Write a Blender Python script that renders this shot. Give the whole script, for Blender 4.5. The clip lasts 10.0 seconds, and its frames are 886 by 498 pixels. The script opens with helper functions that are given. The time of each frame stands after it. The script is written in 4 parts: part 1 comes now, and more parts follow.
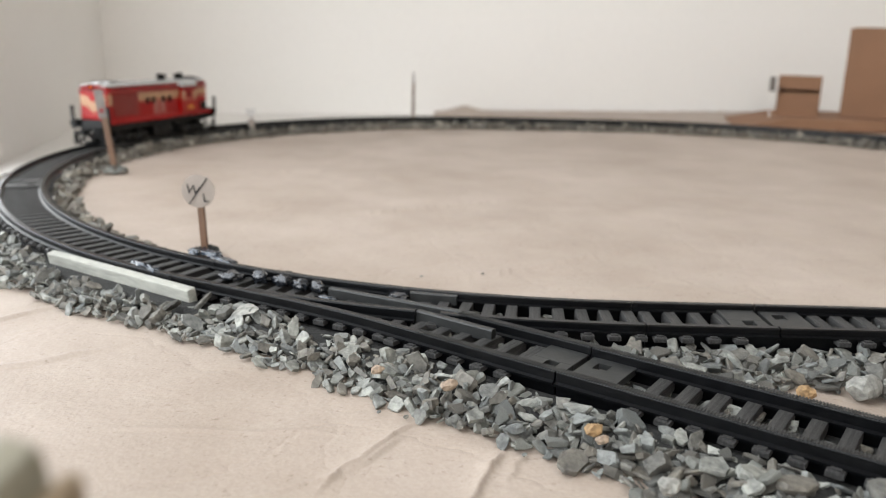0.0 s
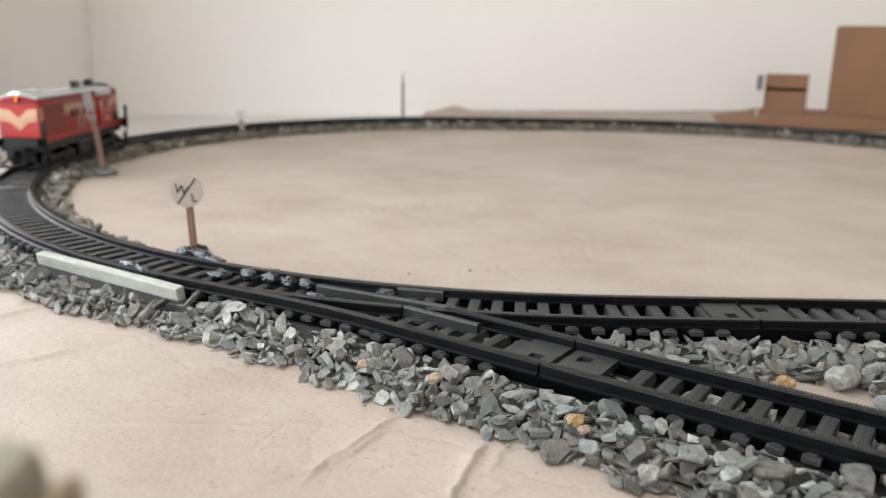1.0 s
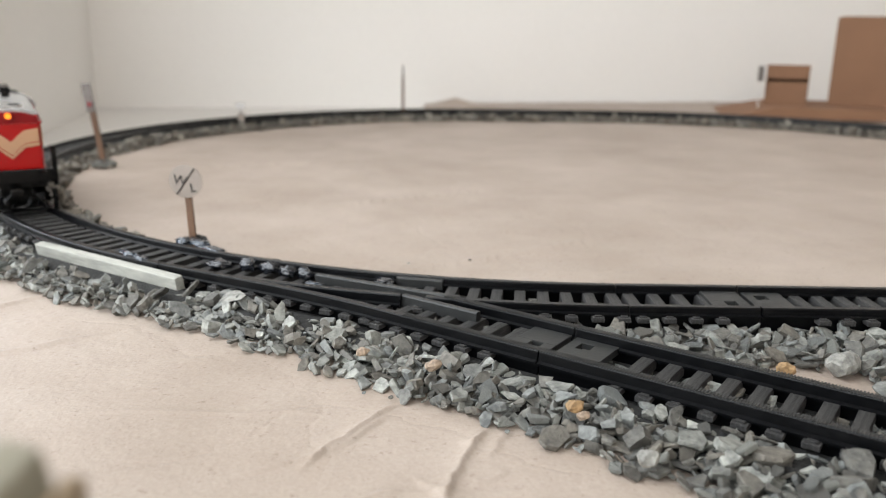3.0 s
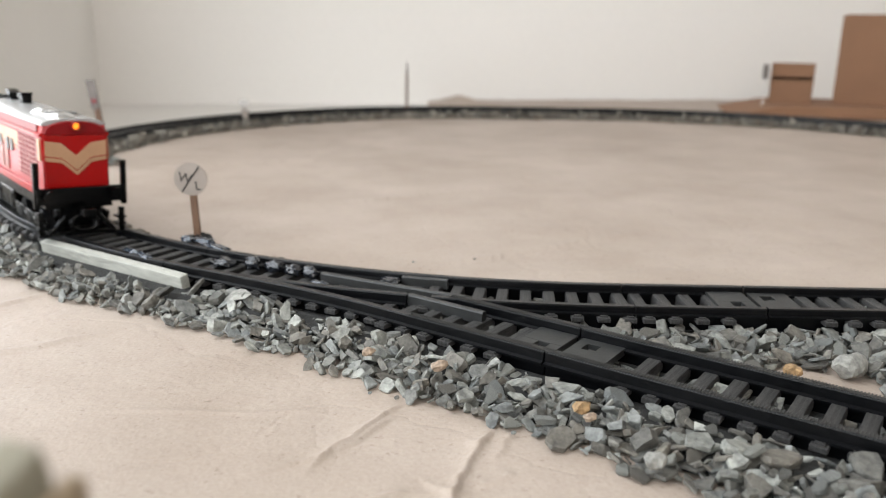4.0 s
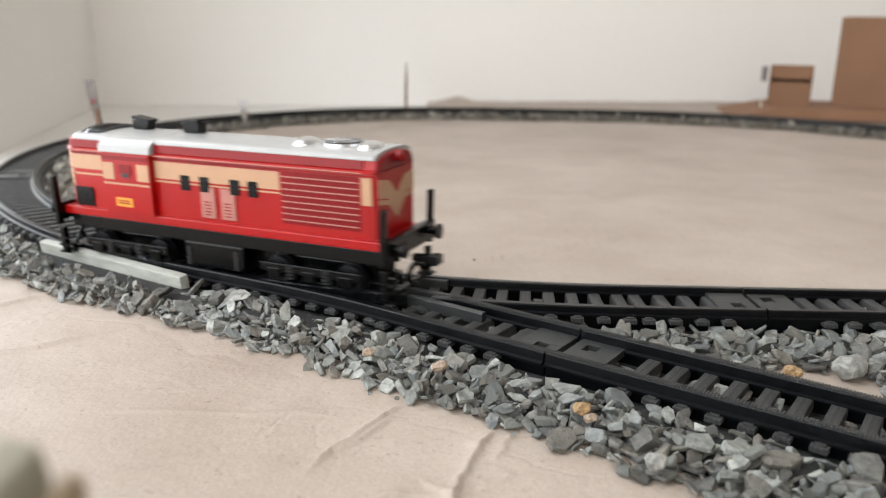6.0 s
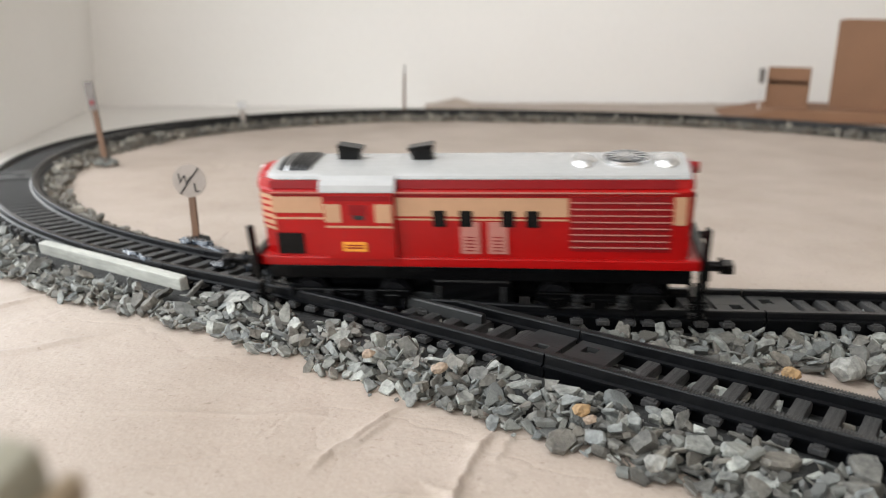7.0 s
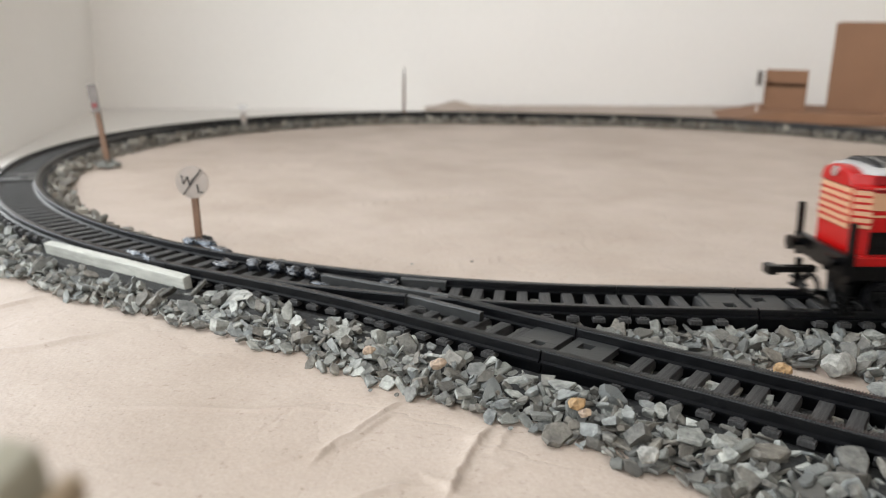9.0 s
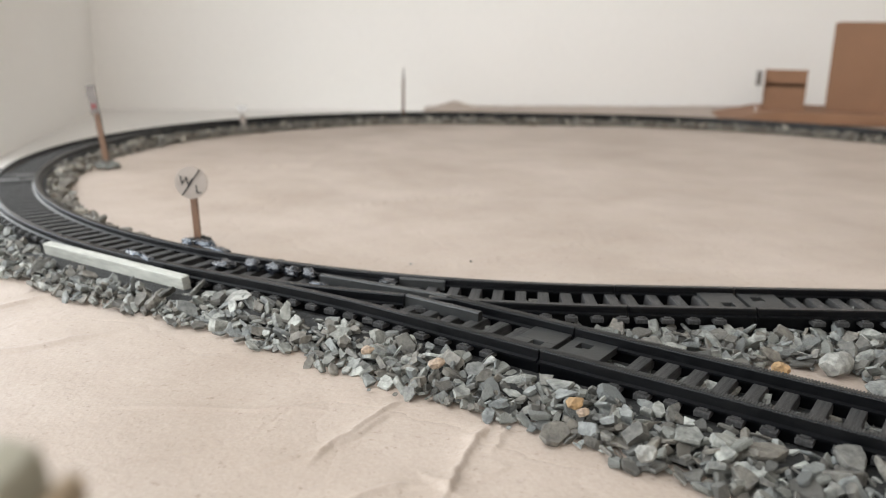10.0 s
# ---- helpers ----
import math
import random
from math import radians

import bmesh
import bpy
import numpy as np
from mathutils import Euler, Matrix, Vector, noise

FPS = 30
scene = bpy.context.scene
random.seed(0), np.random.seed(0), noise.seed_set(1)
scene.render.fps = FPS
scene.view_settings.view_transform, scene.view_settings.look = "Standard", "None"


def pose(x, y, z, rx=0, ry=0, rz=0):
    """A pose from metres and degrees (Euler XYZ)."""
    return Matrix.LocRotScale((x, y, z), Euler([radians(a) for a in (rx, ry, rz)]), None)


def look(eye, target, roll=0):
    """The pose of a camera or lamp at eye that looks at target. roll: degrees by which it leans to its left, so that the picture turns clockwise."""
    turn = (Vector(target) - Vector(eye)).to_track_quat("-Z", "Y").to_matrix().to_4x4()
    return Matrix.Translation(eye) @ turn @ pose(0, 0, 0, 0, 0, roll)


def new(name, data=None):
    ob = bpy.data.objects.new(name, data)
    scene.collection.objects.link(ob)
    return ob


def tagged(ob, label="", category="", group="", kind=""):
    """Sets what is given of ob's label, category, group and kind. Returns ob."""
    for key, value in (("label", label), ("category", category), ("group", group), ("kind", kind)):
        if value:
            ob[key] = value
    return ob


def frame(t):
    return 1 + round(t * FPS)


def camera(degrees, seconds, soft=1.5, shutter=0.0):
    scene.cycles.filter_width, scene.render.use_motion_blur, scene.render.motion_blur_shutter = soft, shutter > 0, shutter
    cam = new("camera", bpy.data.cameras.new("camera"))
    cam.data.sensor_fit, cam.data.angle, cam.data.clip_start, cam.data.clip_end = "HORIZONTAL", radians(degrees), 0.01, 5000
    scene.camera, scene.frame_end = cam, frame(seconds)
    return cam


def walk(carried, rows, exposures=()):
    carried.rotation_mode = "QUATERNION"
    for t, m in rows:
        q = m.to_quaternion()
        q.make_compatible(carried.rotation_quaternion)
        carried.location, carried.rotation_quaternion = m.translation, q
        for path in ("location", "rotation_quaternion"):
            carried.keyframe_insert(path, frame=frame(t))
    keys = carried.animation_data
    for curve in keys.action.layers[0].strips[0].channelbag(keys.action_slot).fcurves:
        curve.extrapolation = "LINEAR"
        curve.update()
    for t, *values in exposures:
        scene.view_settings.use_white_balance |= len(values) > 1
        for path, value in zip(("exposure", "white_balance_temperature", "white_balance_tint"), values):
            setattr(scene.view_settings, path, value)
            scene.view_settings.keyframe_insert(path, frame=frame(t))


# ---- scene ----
cam = camera(57.8, 10.0, soft=1.0, shutter=0.7)
PATH = [
    (0, (-0.00172, 0.00873, 0.10065), (-0.02135, 1.94391, -0.40403), 1.32),
    (0.5, (-0.00073, 0.00706, 0.09971), (-0.01269, 1.94335, -0.40093), 0.91),
    (1, (0.00080, 0.00526, 0.09973), (-0.00080, 1.94149, -0.40130), 0.98),
    (1.5, (0.00069, 0.00474, 0.09889), (0.01020, 1.94118, -0.40121), 0.87),
    (2, (0.00148, 0.00474, 0.09790), (0.00396, 1.93959, -0.40840), 0.82),
    (2.5, (0.00177, 0.00509, 0.09741), (0.00027, 1.93879, -0.41327), 0.76),
    (4, (0.00033, 0.00622, 0.09853), (-0.00977, 1.93627, -0.42568), 0.96),
    (4.5, (0.00000, 0.00645, 0.09793), (-0.00893, 1.93767, -0.42198), 1.02),
    (5, (-0.00003, 0.00592, 0.09805), (-0.00827, 1.93750, -0.42055), 0.96),
    (5.5, (0.00003, 0.00626, 0.09819), (-0.00927, 1.93719, -0.42281), 1.03),
    (7, (-0.00084, 0.00582, 0.09856), (-0.00124, 1.93765, -0.41913), 1.19),
    (7.5, (-0.00080, 0.00268, 0.09886), (-0.00280, 1.93599, -0.41328), 1.19),
    (8, (-0.00090, -0.00053, 0.09927), (-0.00191, 1.93331, -0.41090), 1.17),
    (8.5, (-0.00090, -0.00185, 0.09949), (-0.00082, 1.93201, -0.41060), 1.17),
    (9, (-0.00051, 0.00030, 0.09879), (-0.00067, 1.93387, -0.41238), 1.15),
    (9.5, (-0.00041, 0.00019, 0.09867), (0.00069, 1.93391, -0.41191), 1.21),
    (10, (0.00000, 0.00001, 0.09860), (-0.00001, 1.93397, -0.41110), 1.07),
]
walk(cam, [(t, look(eye, target, roll)) for t, eye, target, roll in PATH])

# ---- light and world ----
cam.data.dof.use_dof = True
cam.data.dof.focus_distance = 0.238
cam.data.dof.aperture_fstop = 15.0
scene.view_settings.exposure = 0.33

world = bpy.data.worlds.new("world")
scene.world = world
world.use_nodes = True
wn = world.node_tree.nodes
sky = wn.new("ShaderNodeTexSky")
sky.sky_type = 'NISHITA'
sky.sun_disc = False
sky.sun_elevation, sky.sun_rotation = radians(40), radians(250)
world.node_tree.links.new(sky.outputs[0], wn["Background"].inputs[0])
wn["Background"].inputs[1].default_value = 0.1

ZR = 0.010                       # top of the rails above the paper
CX, CY, R, ST = 0.0641, 0.6358, 0.36, 0.1346   # loop: left centre, radius, straight
G = 0.0236                       # rail to rail
ROOM_TURN = 13.0                 # the room stands turned to the loop
room = pose(-0.478, 1.117, 0, 0, 0, ROOM_TURN)   # corner of left and back wall

# daylight from the inferred left window; the lamp behind the camera is added fill
for name, place, target, sx, sy, watts, tone in (("unseen_window_light", (0.012, -0.97, 0.965), (1.0, -0.97, 0.955), 0.98, 1.91, 15.5, (0.93, 0.972, 1.0)), ("unseen_window_light", (0.68, -3.86, 1.9), (0.8, 0.0, 0.6), 1.2, 1.2, 19.5, (1.0, 0.952, 0.905))):
    lamp_data = bpy.data.lights.new(name, 'AREA')
    lamp_data.shape, lamp_data.size, lamp_data.size_y = 'RECTANGLE', sx, sy
    lamp_data.energy = watts
    lamp_data.color = tone
    lamp = new(name, lamp_data)
    lamp.matrix_world = room @ look(place, target)


# ---- materials ----
def mat(name, color, rough=0.6, metal=0.0, var=0.15, scale=40.0, bump=0.1, bscale=300.0, tint=None, island=False, spec=0.5, dist=0.001):
    """Principled surface with colour variation at two scales and a fine relief."""
    m = bpy.data.materials.new(name)
    m.use_nodes = True
    nt = m.node_tree
    N, Lk = nt.nodes, nt.links
    b = N["Principled BSDF"]
    b.inputs["Roughness"].default_value = rough
    b.inputs["Metallic"].default_value = metal
    b.inputs["Specular IOR Level"].default_value = spec
    co = N.new("ShaderNodeTexCoord")
    n1 = N.new("ShaderNodeTexNoise")
    n1.inputs["Scale"].default_value, n1.inputs["Detail"].default_value = scale, 5
    n2 = N.new("ShaderNodeTexNoise")
    n2.inputs["Scale"].default_value, n2.inputs["Detail"].default_value = bscale, 4
    for n in (n1, n2):
        Lk.new(co.outputs["Object"], n.inputs["Vector"])
    add = N.new("ShaderNodeMath")
    add.operation = 'MULTIPLY_ADD'
    Lk.new(n2.outputs[0], add.inputs[0])
    add.inputs[1].default_value = 0.5
    Lk.new(n1.outputs[0], add.inputs[2])
    ramp = N.new("ShaderNodeValToRGB")
    t = tint or color
    lo = [c * (1 - var) for c in color] + [1]
    hi = [min(1, c * (1 + var)) for c in t] + [1]
    ramp.color_ramp.elements[0].position, ramp.color_ramp.elements[0].color = 0.5, lo
    ramp.color_ramp.elements[1].position, ramp.color_ramp.elements[1].color = 1.0, hi
    Lk.new(add.outputs[0], ramp.inputs[0])
    out = ramp.outputs[0]
    if island:
        src = N.new("ShaderNodeNewGeometry").outputs["Random Per Island"] if island == 'island' else N.new("ShaderNodeObjectInfo").outputs["Random"]
        r2 = N.new("ShaderNodeValToRGB")
        els = r2.color_ramp.elements
        els[0].color, els[1].color = (0.50, 0.50, 0.49, 1), (1.75, 1.78, 1.74, 1)
        e = els.new(0.55)
        e.color = (0.92, 0.97, 1.0, 1)
        e = els.new(0.30)
        e.color = (0.84, 0.77, 0.69, 1)
        e = els.new(0.80)
        e.color = (1.14, 1.15, 1.10, 1)
        e = els.new(0.42)
        e.color = (0.76, 0.77, 0.76, 1)
        Lk.new(src, r2.inputs[0])
        mix = N.new("ShaderNodeMix")
        mix.data_type, mix.blend_type = 'RGBA', 'MULTIPLY'
        mix.inputs[0].default_value = 1
        Lk.new(out, mix.inputs[6])
        Lk.new(r2.outputs[0], mix.inputs[7])
        out = mix.outputs[2]
    Lk.new(out, b.inputs["Base Color"])
    if bump:
        bp = N.new("ShaderNodeBump")
        bp.inputs["Strength"].default_value, bp.inputs["Distance"].default_value = bump, dist
        Lk.new(n2.outputs[0], bp.inputs["Height"])
        Lk.new(bp.outputs[0], b.inputs["Normal"])
    return m


def paper_material():
    """Kraft paper: warm mottling, fine fibres, dark specks and soft crumples."""
    m = mat("kraft_paper", (0.366, 0.296, 0.242), 0.58, 0, 0.10, 9, 0.25, 900, tint=(0.398, 0.336, 0.288), spec=0.5, dist=0.0004)
    nt = m.node_tree
    N, Lk = nt.nodes, nt.links
    b = N["Principled BSDF"]
    base = b.inputs["Base Color"].links[0].from_socket
    co = N.new("ShaderNodeTexCoord")
    v = N.new("ShaderNodeTexNoise")
    v.inputs["Scale"].default_value, v.inputs["Detail"].default_value = 520, 8
    Lk.new(co.outputs["Object"], v.inputs["Vector"])
    r = N.new("ShaderNodeValToRGB")
    r.color_ramp.elements[0].position, r.color_ramp.elements[0].color = 0.25, (0.6, 0.56, 0.52, 1)
    r.color_ramp.elements[1].position, r.color_ramp.elements[1].color = 0.38, (1, 1, 1, 1)
    Lk.new(v.outputs[0], r.inputs[0])
    mix = N.new("ShaderNodeMix")
    mix.data_type, mix.blend_type = 'RGBA', 'MULTIPLY'
    mix.inputs[0].default_value = 0.75
    Lk.new(base, mix.inputs[6])
    Lk.new(r.outputs[0], mix.inputs[7])
    Lk.new(mix.outputs[2], b.inputs["Base Color"])
    # patches of greyer and browner tone
    w2 = N.new("ShaderNodeTexNoise")
    w2.inputs["Scale"].default_value, w2.inputs["Detail"].default_value = 26, 6
    Lk.new(co.outputs["Object"], w2.inputs["Vector"])
    r2 = N.new("ShaderNodeValToRGB")
    r2.color_ramp.elements[0].position, r2.color_ramp.elements[0].color = 0.32, (0.935, 0.92, 0.90, 1)
    r2.color_ramp.elements[1].position, r2.color_ramp.elements[1].color = 0.68, (1.05, 1.055, 1.06, 1)
    Lk.new(w2.outputs[0], r2.inputs[0])
    mix2 = N.new("ShaderNodeMix")
    mix2.data_type, mix2.blend_type = 'RGBA', 'MULTIPLY'
    mix2.inputs[0].default_value = 1
    Lk.new(mix.outputs[2], mix2.inputs[6])
    Lk.new(r2.outputs[0], mix2.inputs[7])
    Lk.new(mix2.outputs[2], b.inputs["Base Color"])
    # soft crumples and sharper small folds
    w = N.new("ShaderNodeTexNoise")
    w.inputs["Scale"].default_value, w.inputs["Detail"].default_value = 30, 7
    w.inputs["Roughness"].default_value = 0.62
    Lk.new(co.outputs["Object"], w.inputs["Vector"])
    bp = N.new("ShaderNodeBump")
    bp.inputs["Strength"].default_value, bp.inputs["Distance"].default_value = 0.32, 0.0035
    Lk.new(w.outputs[0], bp.inputs["Height"])
    warp = N.new("ShaderNodeVectorMath")
    warp.operation = 'MULTIPLY_ADD'
    Lk.new(w2.outputs["Color"], warp.inputs[0])
    warp.inputs[1].default_value = (0.05, 0.05, 0.0)
    Lk.new(co.outputs["Object"], warp.inputs[2])
    vo = N.new("ShaderNodeTexVoronoi")
    vo.feature = 'DISTANCE_TO_EDGE'
    vo.inputs["Scale"].default_value = 13
    Lk.new(warp.outputs[0], vo.inputs["Vector"])
    fold = N.new("ShaderNodeMapRange")
    fold.inputs["From Max"].default_value = 0.022
    Lk.new(vo.outputs["Distance"], fold.inputs["Value"])
    bp2 = N.new("ShaderNodeBump")
    bp2.inputs["Strength"].default_value, bp2.inputs["Distance"].default_value = 0.13, 0.0012
    Lk.new(fold.outputs[0], bp2.inputs["Height"])
    Lk.new(bp.outputs[0], bp2.inputs["Normal"])
    old = b.inputs["Normal"].links[0].from_node
    Lk.new(bp2.outputs[0], old.inputs["Normal"])
    return m


def stone_material(name, color, island):
    m = mat(name, color, 0.66, 0, 0.48, 320, 0.7, 1000, tint=(color[0] * 1.08, color[1] * 1.07, color[2] * 1.03), island=island, dist=0.0007)
    return m


def plain_glow(name, color, strength):
    m = bpy.data.materials.new(name)
    m.use_nodes = True
    b = m.node_tree.nodes["Principled BSDF"]
    b.inputs["Base Color"].default_value = (*color, 1)
    b.inputs["Emission Color"].default_value = (*color, 1)
    b.inputs["Emission Strength"].default_value = strength
    return m


def wood_material(name, color, sx, sy, sz, var=0.35):
    """Fine streaks along one axis."""
    m = mat(name, color, 0.6, 0, var, 60, 0.5, 500, dist=0.0008)
    nt = m.node_tree
    mp = nt.nodes.new("ShaderNodeMapping")
    mp.inputs["Scale"].default_value = (sx, sy, sz)
    co = nt.nodes["Texture Coordinate"]
    for n in nt.nodes:
        if n.type == 'TEX_NOISE':
            nt.links.new(co.outputs["Object"], mp.inputs[0])
            nt.links.new(mp.outputs[0], n.inputs["Vector"])
    return m


M_PAPER = paper_material()
M_WALL = mat("painted_plaster", (0.90, 0.875, 0.84), 0.85, 0, 0.025, 3, 0.05, 120, dist=0.002)
M_FLOOR = mat("floor_tile", (0.74, 0.72, 0.69), 0.45, 0, 0.05, 4, 0.05, 60)
M_CEIL = mat("ceiling_paint", (0.8, 0.78, 0.75), 0.9, 0, 0.02, 2, 0.03, 80)
M_RAIL = mat("black_plastic", (0.0016, 0.0018, 0.0023), 0.30, 0, 0.35, 90, 0.3, 900, dist=0.0004, spec=0.24)
M_SLEEPER = wood_material("sleeper_plastic", (0.042, 0.0412, 0.0405), 14.0, 0.8, 4.0, 0.85)
M_PLATE = mat("grey_black_plastic", (0.021, 0.022, 0.0216), 0.48, 0, 0.3, 150, 0.2, 900, dist=0.0003)
M_STONE = stone_material("slate_chips", (0.172, 0.174, 0.168), 'object')
M_STONES = stone_material("slate_chips_joined", (0.172, 0.174, 0.168), 'island')
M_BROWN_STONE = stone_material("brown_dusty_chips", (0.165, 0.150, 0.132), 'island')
M_YELLOW = stone_material("ochre_pebble", (0.31, 0.20, 0.10), None)
M_PINK = stone_material("pink_pebble", (0.32, 0.245, 0.185), None)
M_WHITE_STONE = stone_material("pale_pebble", (0.25, 0.25, 0.235), None)
# near-black, the shade between chips and sleepers put into the colour
M_BED = mat("gap_shade_dark", (0.018, 0.018, 0.0172), 0.9, 0, 0.4, 220, 0.8, 700, dist=0.001)
M_GLUE = mat("dried_glue", (0.030, 0.040, 0.055), 0.12, 0, 0.4, 200, 0.4, 500, dist=0.0006, spec=0.9)
M_DARKGLUE = mat("blackened_glue", (0.012, 0.014, 0.018), 0.16, 0, 0.4, 300, 0.4, 700, dist=0.0006, spec=0.8)
M_STRIP = wood_material("pale_wood", (0.38, 0.38, 0.34), 0.3, 2, 2)
M_CARD = mat("cardboard", (0.240, 0.126, 0.070), 0.8, 0, 0.10, 14, 0.15, 500)
# darker copy of the cardboard, with the hut's inner shade in its colour
M_CARD_SHADE = mat("cardboard_shade", (0.13, 0.065, 0.035), 0.9, 0, 0.1, 20, 0.1, 400)
M_STICK = wood_material("brown_stick", (0.15, 0.085, 0.052), 3, 3, 0.25)
M_SIGNPAPER = mat("sign_card", (0.33, 0.285, 0.25), 0.8, 0, 0.06, 60, 0.1, 700)
M_WHITECARD = mat("white_card", (0.62, 0.60, 0.58), 0.8, 0, 0.06, 60, 0.1, 700)
M_SIGNGREY = mat("sign_plate_grey", (0.17, 0.15, 0.137), 0.8, 0, 0.25, 220, 0.1, 700)
M_INK = mat("dark_ink", (0.03, 0.026, 0.024), 0.7, 0, 0.2, 300, 0, 300)
M_REDINK = mat("red_ink", (0.20, 0.02, 0.022), 0.7, 0, 0.2, 300, 0, 300)
M_RED = mat("red_enamel", (0.310, 0.0020, 0.0020), 0.30, 0, 0.10, 50, 0.08, 600, dist=0.0003, spec=0.38)
M_DRED = mat("dark_red_enamel", (0.19, 0.005, 0.007), 0.34, 0, 0.10, 50, 0.08, 600, dist=0.0003, spec=0.25)
M_CREAM = mat("cream_decal", (0.43, 0.245, 0.14), 0.4, 0, 0.07, 60, 0.05, 600)
M_PALE = mat("pale_pink_line", (0.38, 0.15, 0.12), 0.4, 0, 0.07, 60, 0.0, 600)
M_ROOF = mat("grey_roof", (0.34, 0.335, 0.325), 0.24, 0, 0.06, 40, 0.08, 500, dist=0.0003)
M_DGREY = mat("dark_grey_plastic", (0.016, 0.016, 0.016), 0.4, 0, 0.2, 90, 0.1, 600)
M_SILVER = mat("bright_metal", (0.62, 0.62, 0.62), 0.2, 0.9, 0.08, 90, 0.05, 600)
M_BLACK = mat("black_underframe", (0.0012, 0.0012, 0.0013), 0.24, 0, 0.3, 90, 0.15, 600, spec=0.24)
M_ORANGE = mat("orange_plate", (0.72, 0.30, 0.03), 0.4, 0, 0.08, 90, 0, 600)
M_LAMP = plain_glow("headlight_glow", (1.0, 0.25, 0.02), 1.6)
M_WHEEL = mat("dark_steel", (0.022, 0.022, 0.024), 0.35, 0.8, 0.2, 90, 0.05, 600)
M_BLOCK = mat("olive_grey", (0.30, 0.28, 0.215), 0.7, 0, 0.12, 60, 0.1, 300)
M_BLOCKEDGE = mat("brown_edge", (0.27, 0.20, 0.125), 0.7, 0, 0.12, 60, 0.1, 300)
M_GLASS = bpy.data.materials.new("window_glass")
M_GLASS.use_nodes = True
gb = M_GLASS.node_tree.nodes["Principled BSDF"]
gb.inputs["Transmission Weight"].default_value, gb.inputs["Roughness"].default_value = 1.0, 0.02


# ---- building helpers ----
def part(name, bm, material, parent=None, label="", smooth=False):
    """Links a bmesh as one mesh object under a thing or a part."""
    me = bpy.data.meshes.new(name)
    bm.normal_update()
    bm.to_mesh(me)
    bm.free()
    me.materials.append(material)
    if smooth:
        for p in me.polygons:
            p.use_smooth = True
    ob = new(name, me)
    if parent is not None:
        ob.parent = parent
    if label:
        tagged(ob, label)
    return ob


def again(ob, name, parent, m):
    """A further piece on the same mesh."""
    o = new(name, ob.data)
    o.parent = parent
    o.matrix_local = m
    return o


def thing(name, label, category, m=None, group="", kind=""):
    e = new(name)
    e.empty_display_size = 0.01
    if m is not None:
        e.matrix_world = m
    return tagged(e, label, category, group, kind)


def box(bm, x0, x1, y0, y1, z0, z1, bevel=0.0, m=None):
    r = bmesh.ops.create_cube(bm, size=1)
    vs = r["verts"]
    for v in vs:
        v.co = Vector(((x0 + x1) / 2 + v.co.x * (x1 - x0), (y0 + y1) / 2 + v.co.y * (y1 - y0), (z0 + z1) / 2 + v.co.z * (z1 - z0)))
    if bevel:
        es = list({e for v in vs for e in v.link_edges})
        out = bmesh.ops.bevel(bm, geom=es, offset=bevel, segments=2, affect='EDGES', profile=0.6)
        vs = list({v for f in out["faces"] for v in f.verts} | {v for v in vs if v.is_valid})
    if m is not None:
        for v in vs:
            v.co = m @ v.co
    return bm


def boxed(*a, bevel=0.0, m=None):
    return box(bmesh.new(), *a, bevel=bevel, m=m)


def tube(bm, p, q, r0, r1=None, seg=12):
    """A round bar from p to q."""
    p, q = Vector(p), Vector(q)
    d = q - p
    m = Matrix.Translation((p + q) / 2) @ d.to_track_quat('Z', 'Y').to_matrix().to_4x4()
    bmesh.ops.create_cone(bm, cap_ends=True, segments=seg, radius1=r0, radius2=r0 if r1 is None else r1, depth=d.length, matrix=m)
    return bm


def loft(profile, xs, scale=None):
    """A closed profile (y, z) carried along x."""
    bm = bmesh.new()
    rings = []
    for i, x in enumerate(xs):
        sy, sz, z0 = scale[i] if scale else (1, 1, 0)
        rings.append([bm.verts.new((x, y * sy, z0 + (z - z0) * sz)) for y, z in profile])
    n = len(profile)
    for a, b in zip(rings, rings[1:]):
        for i in range(n):
            bm.faces.new((a[i], a[(i + 1) % n], b[(i + 1) % n], b[i]))
    bm.faces.new(rings[0][::-1])
    bm.faces.new(rings[-1])
    bmesh.ops.recalc_face_normals(bm, faces=bm.faces)
    return bm


def sweep(points, profile, closed_ends=True):
    """Carries a profile (across, up) along a line of (x, y, z) points."""
    bm = bmesh.new()
    rings = []
    for i, p in enumerate(points):
        a, b = Vector(points[max(0, i - 1)]), Vector(points[min(len(points) - 1, i + 1)])
        d = (b - a).normalized()
        side = Vector((-d.y, d.x, 0)).normalized()
        rings.append([bm.verts.new(Vector(p) + side * u + Vector((0, 0, w))) for u, w in profile])
    n = len(profile)
    for a, b in zip(rings, rings[1:]):
        for i in range(n):
            bm.faces.new((a[i], a[(i + 1) % n], b[(i + 1) % n], b[i]))
    bm.faces.new(rings[0][::-1])
    bm.faces.new(rings[-1])
    bmesh.ops.recalc_face_normals(bm, faces=bm.faces)
    return bm


# ---- the lines of the track ----
LOOP = 2 * math.pi * R + 2 * ST


def loop_point(s):
    """Centre of the loop, s metres on from the start of its front straight, counter-clockwise."""
    s = (s + math.pi * R) % LOOP - math.pi * R
    if s < 0:
        a = -math.pi / 2 + s / R
        return Vector((CX + R * math.cos(a), CY + R * math.sin(a)))
    if s < ST:
        return Vector((CX + s, CY - R))
    if s < ST + math.pi * R:
        a = -math.pi / 2 + (s - ST) / R
        return Vector((CX + ST + R * math.cos(a), CY + R * math.sin(a)))
    return Vector((CX + ST - (s - ST - math.pi * R), CY + R))


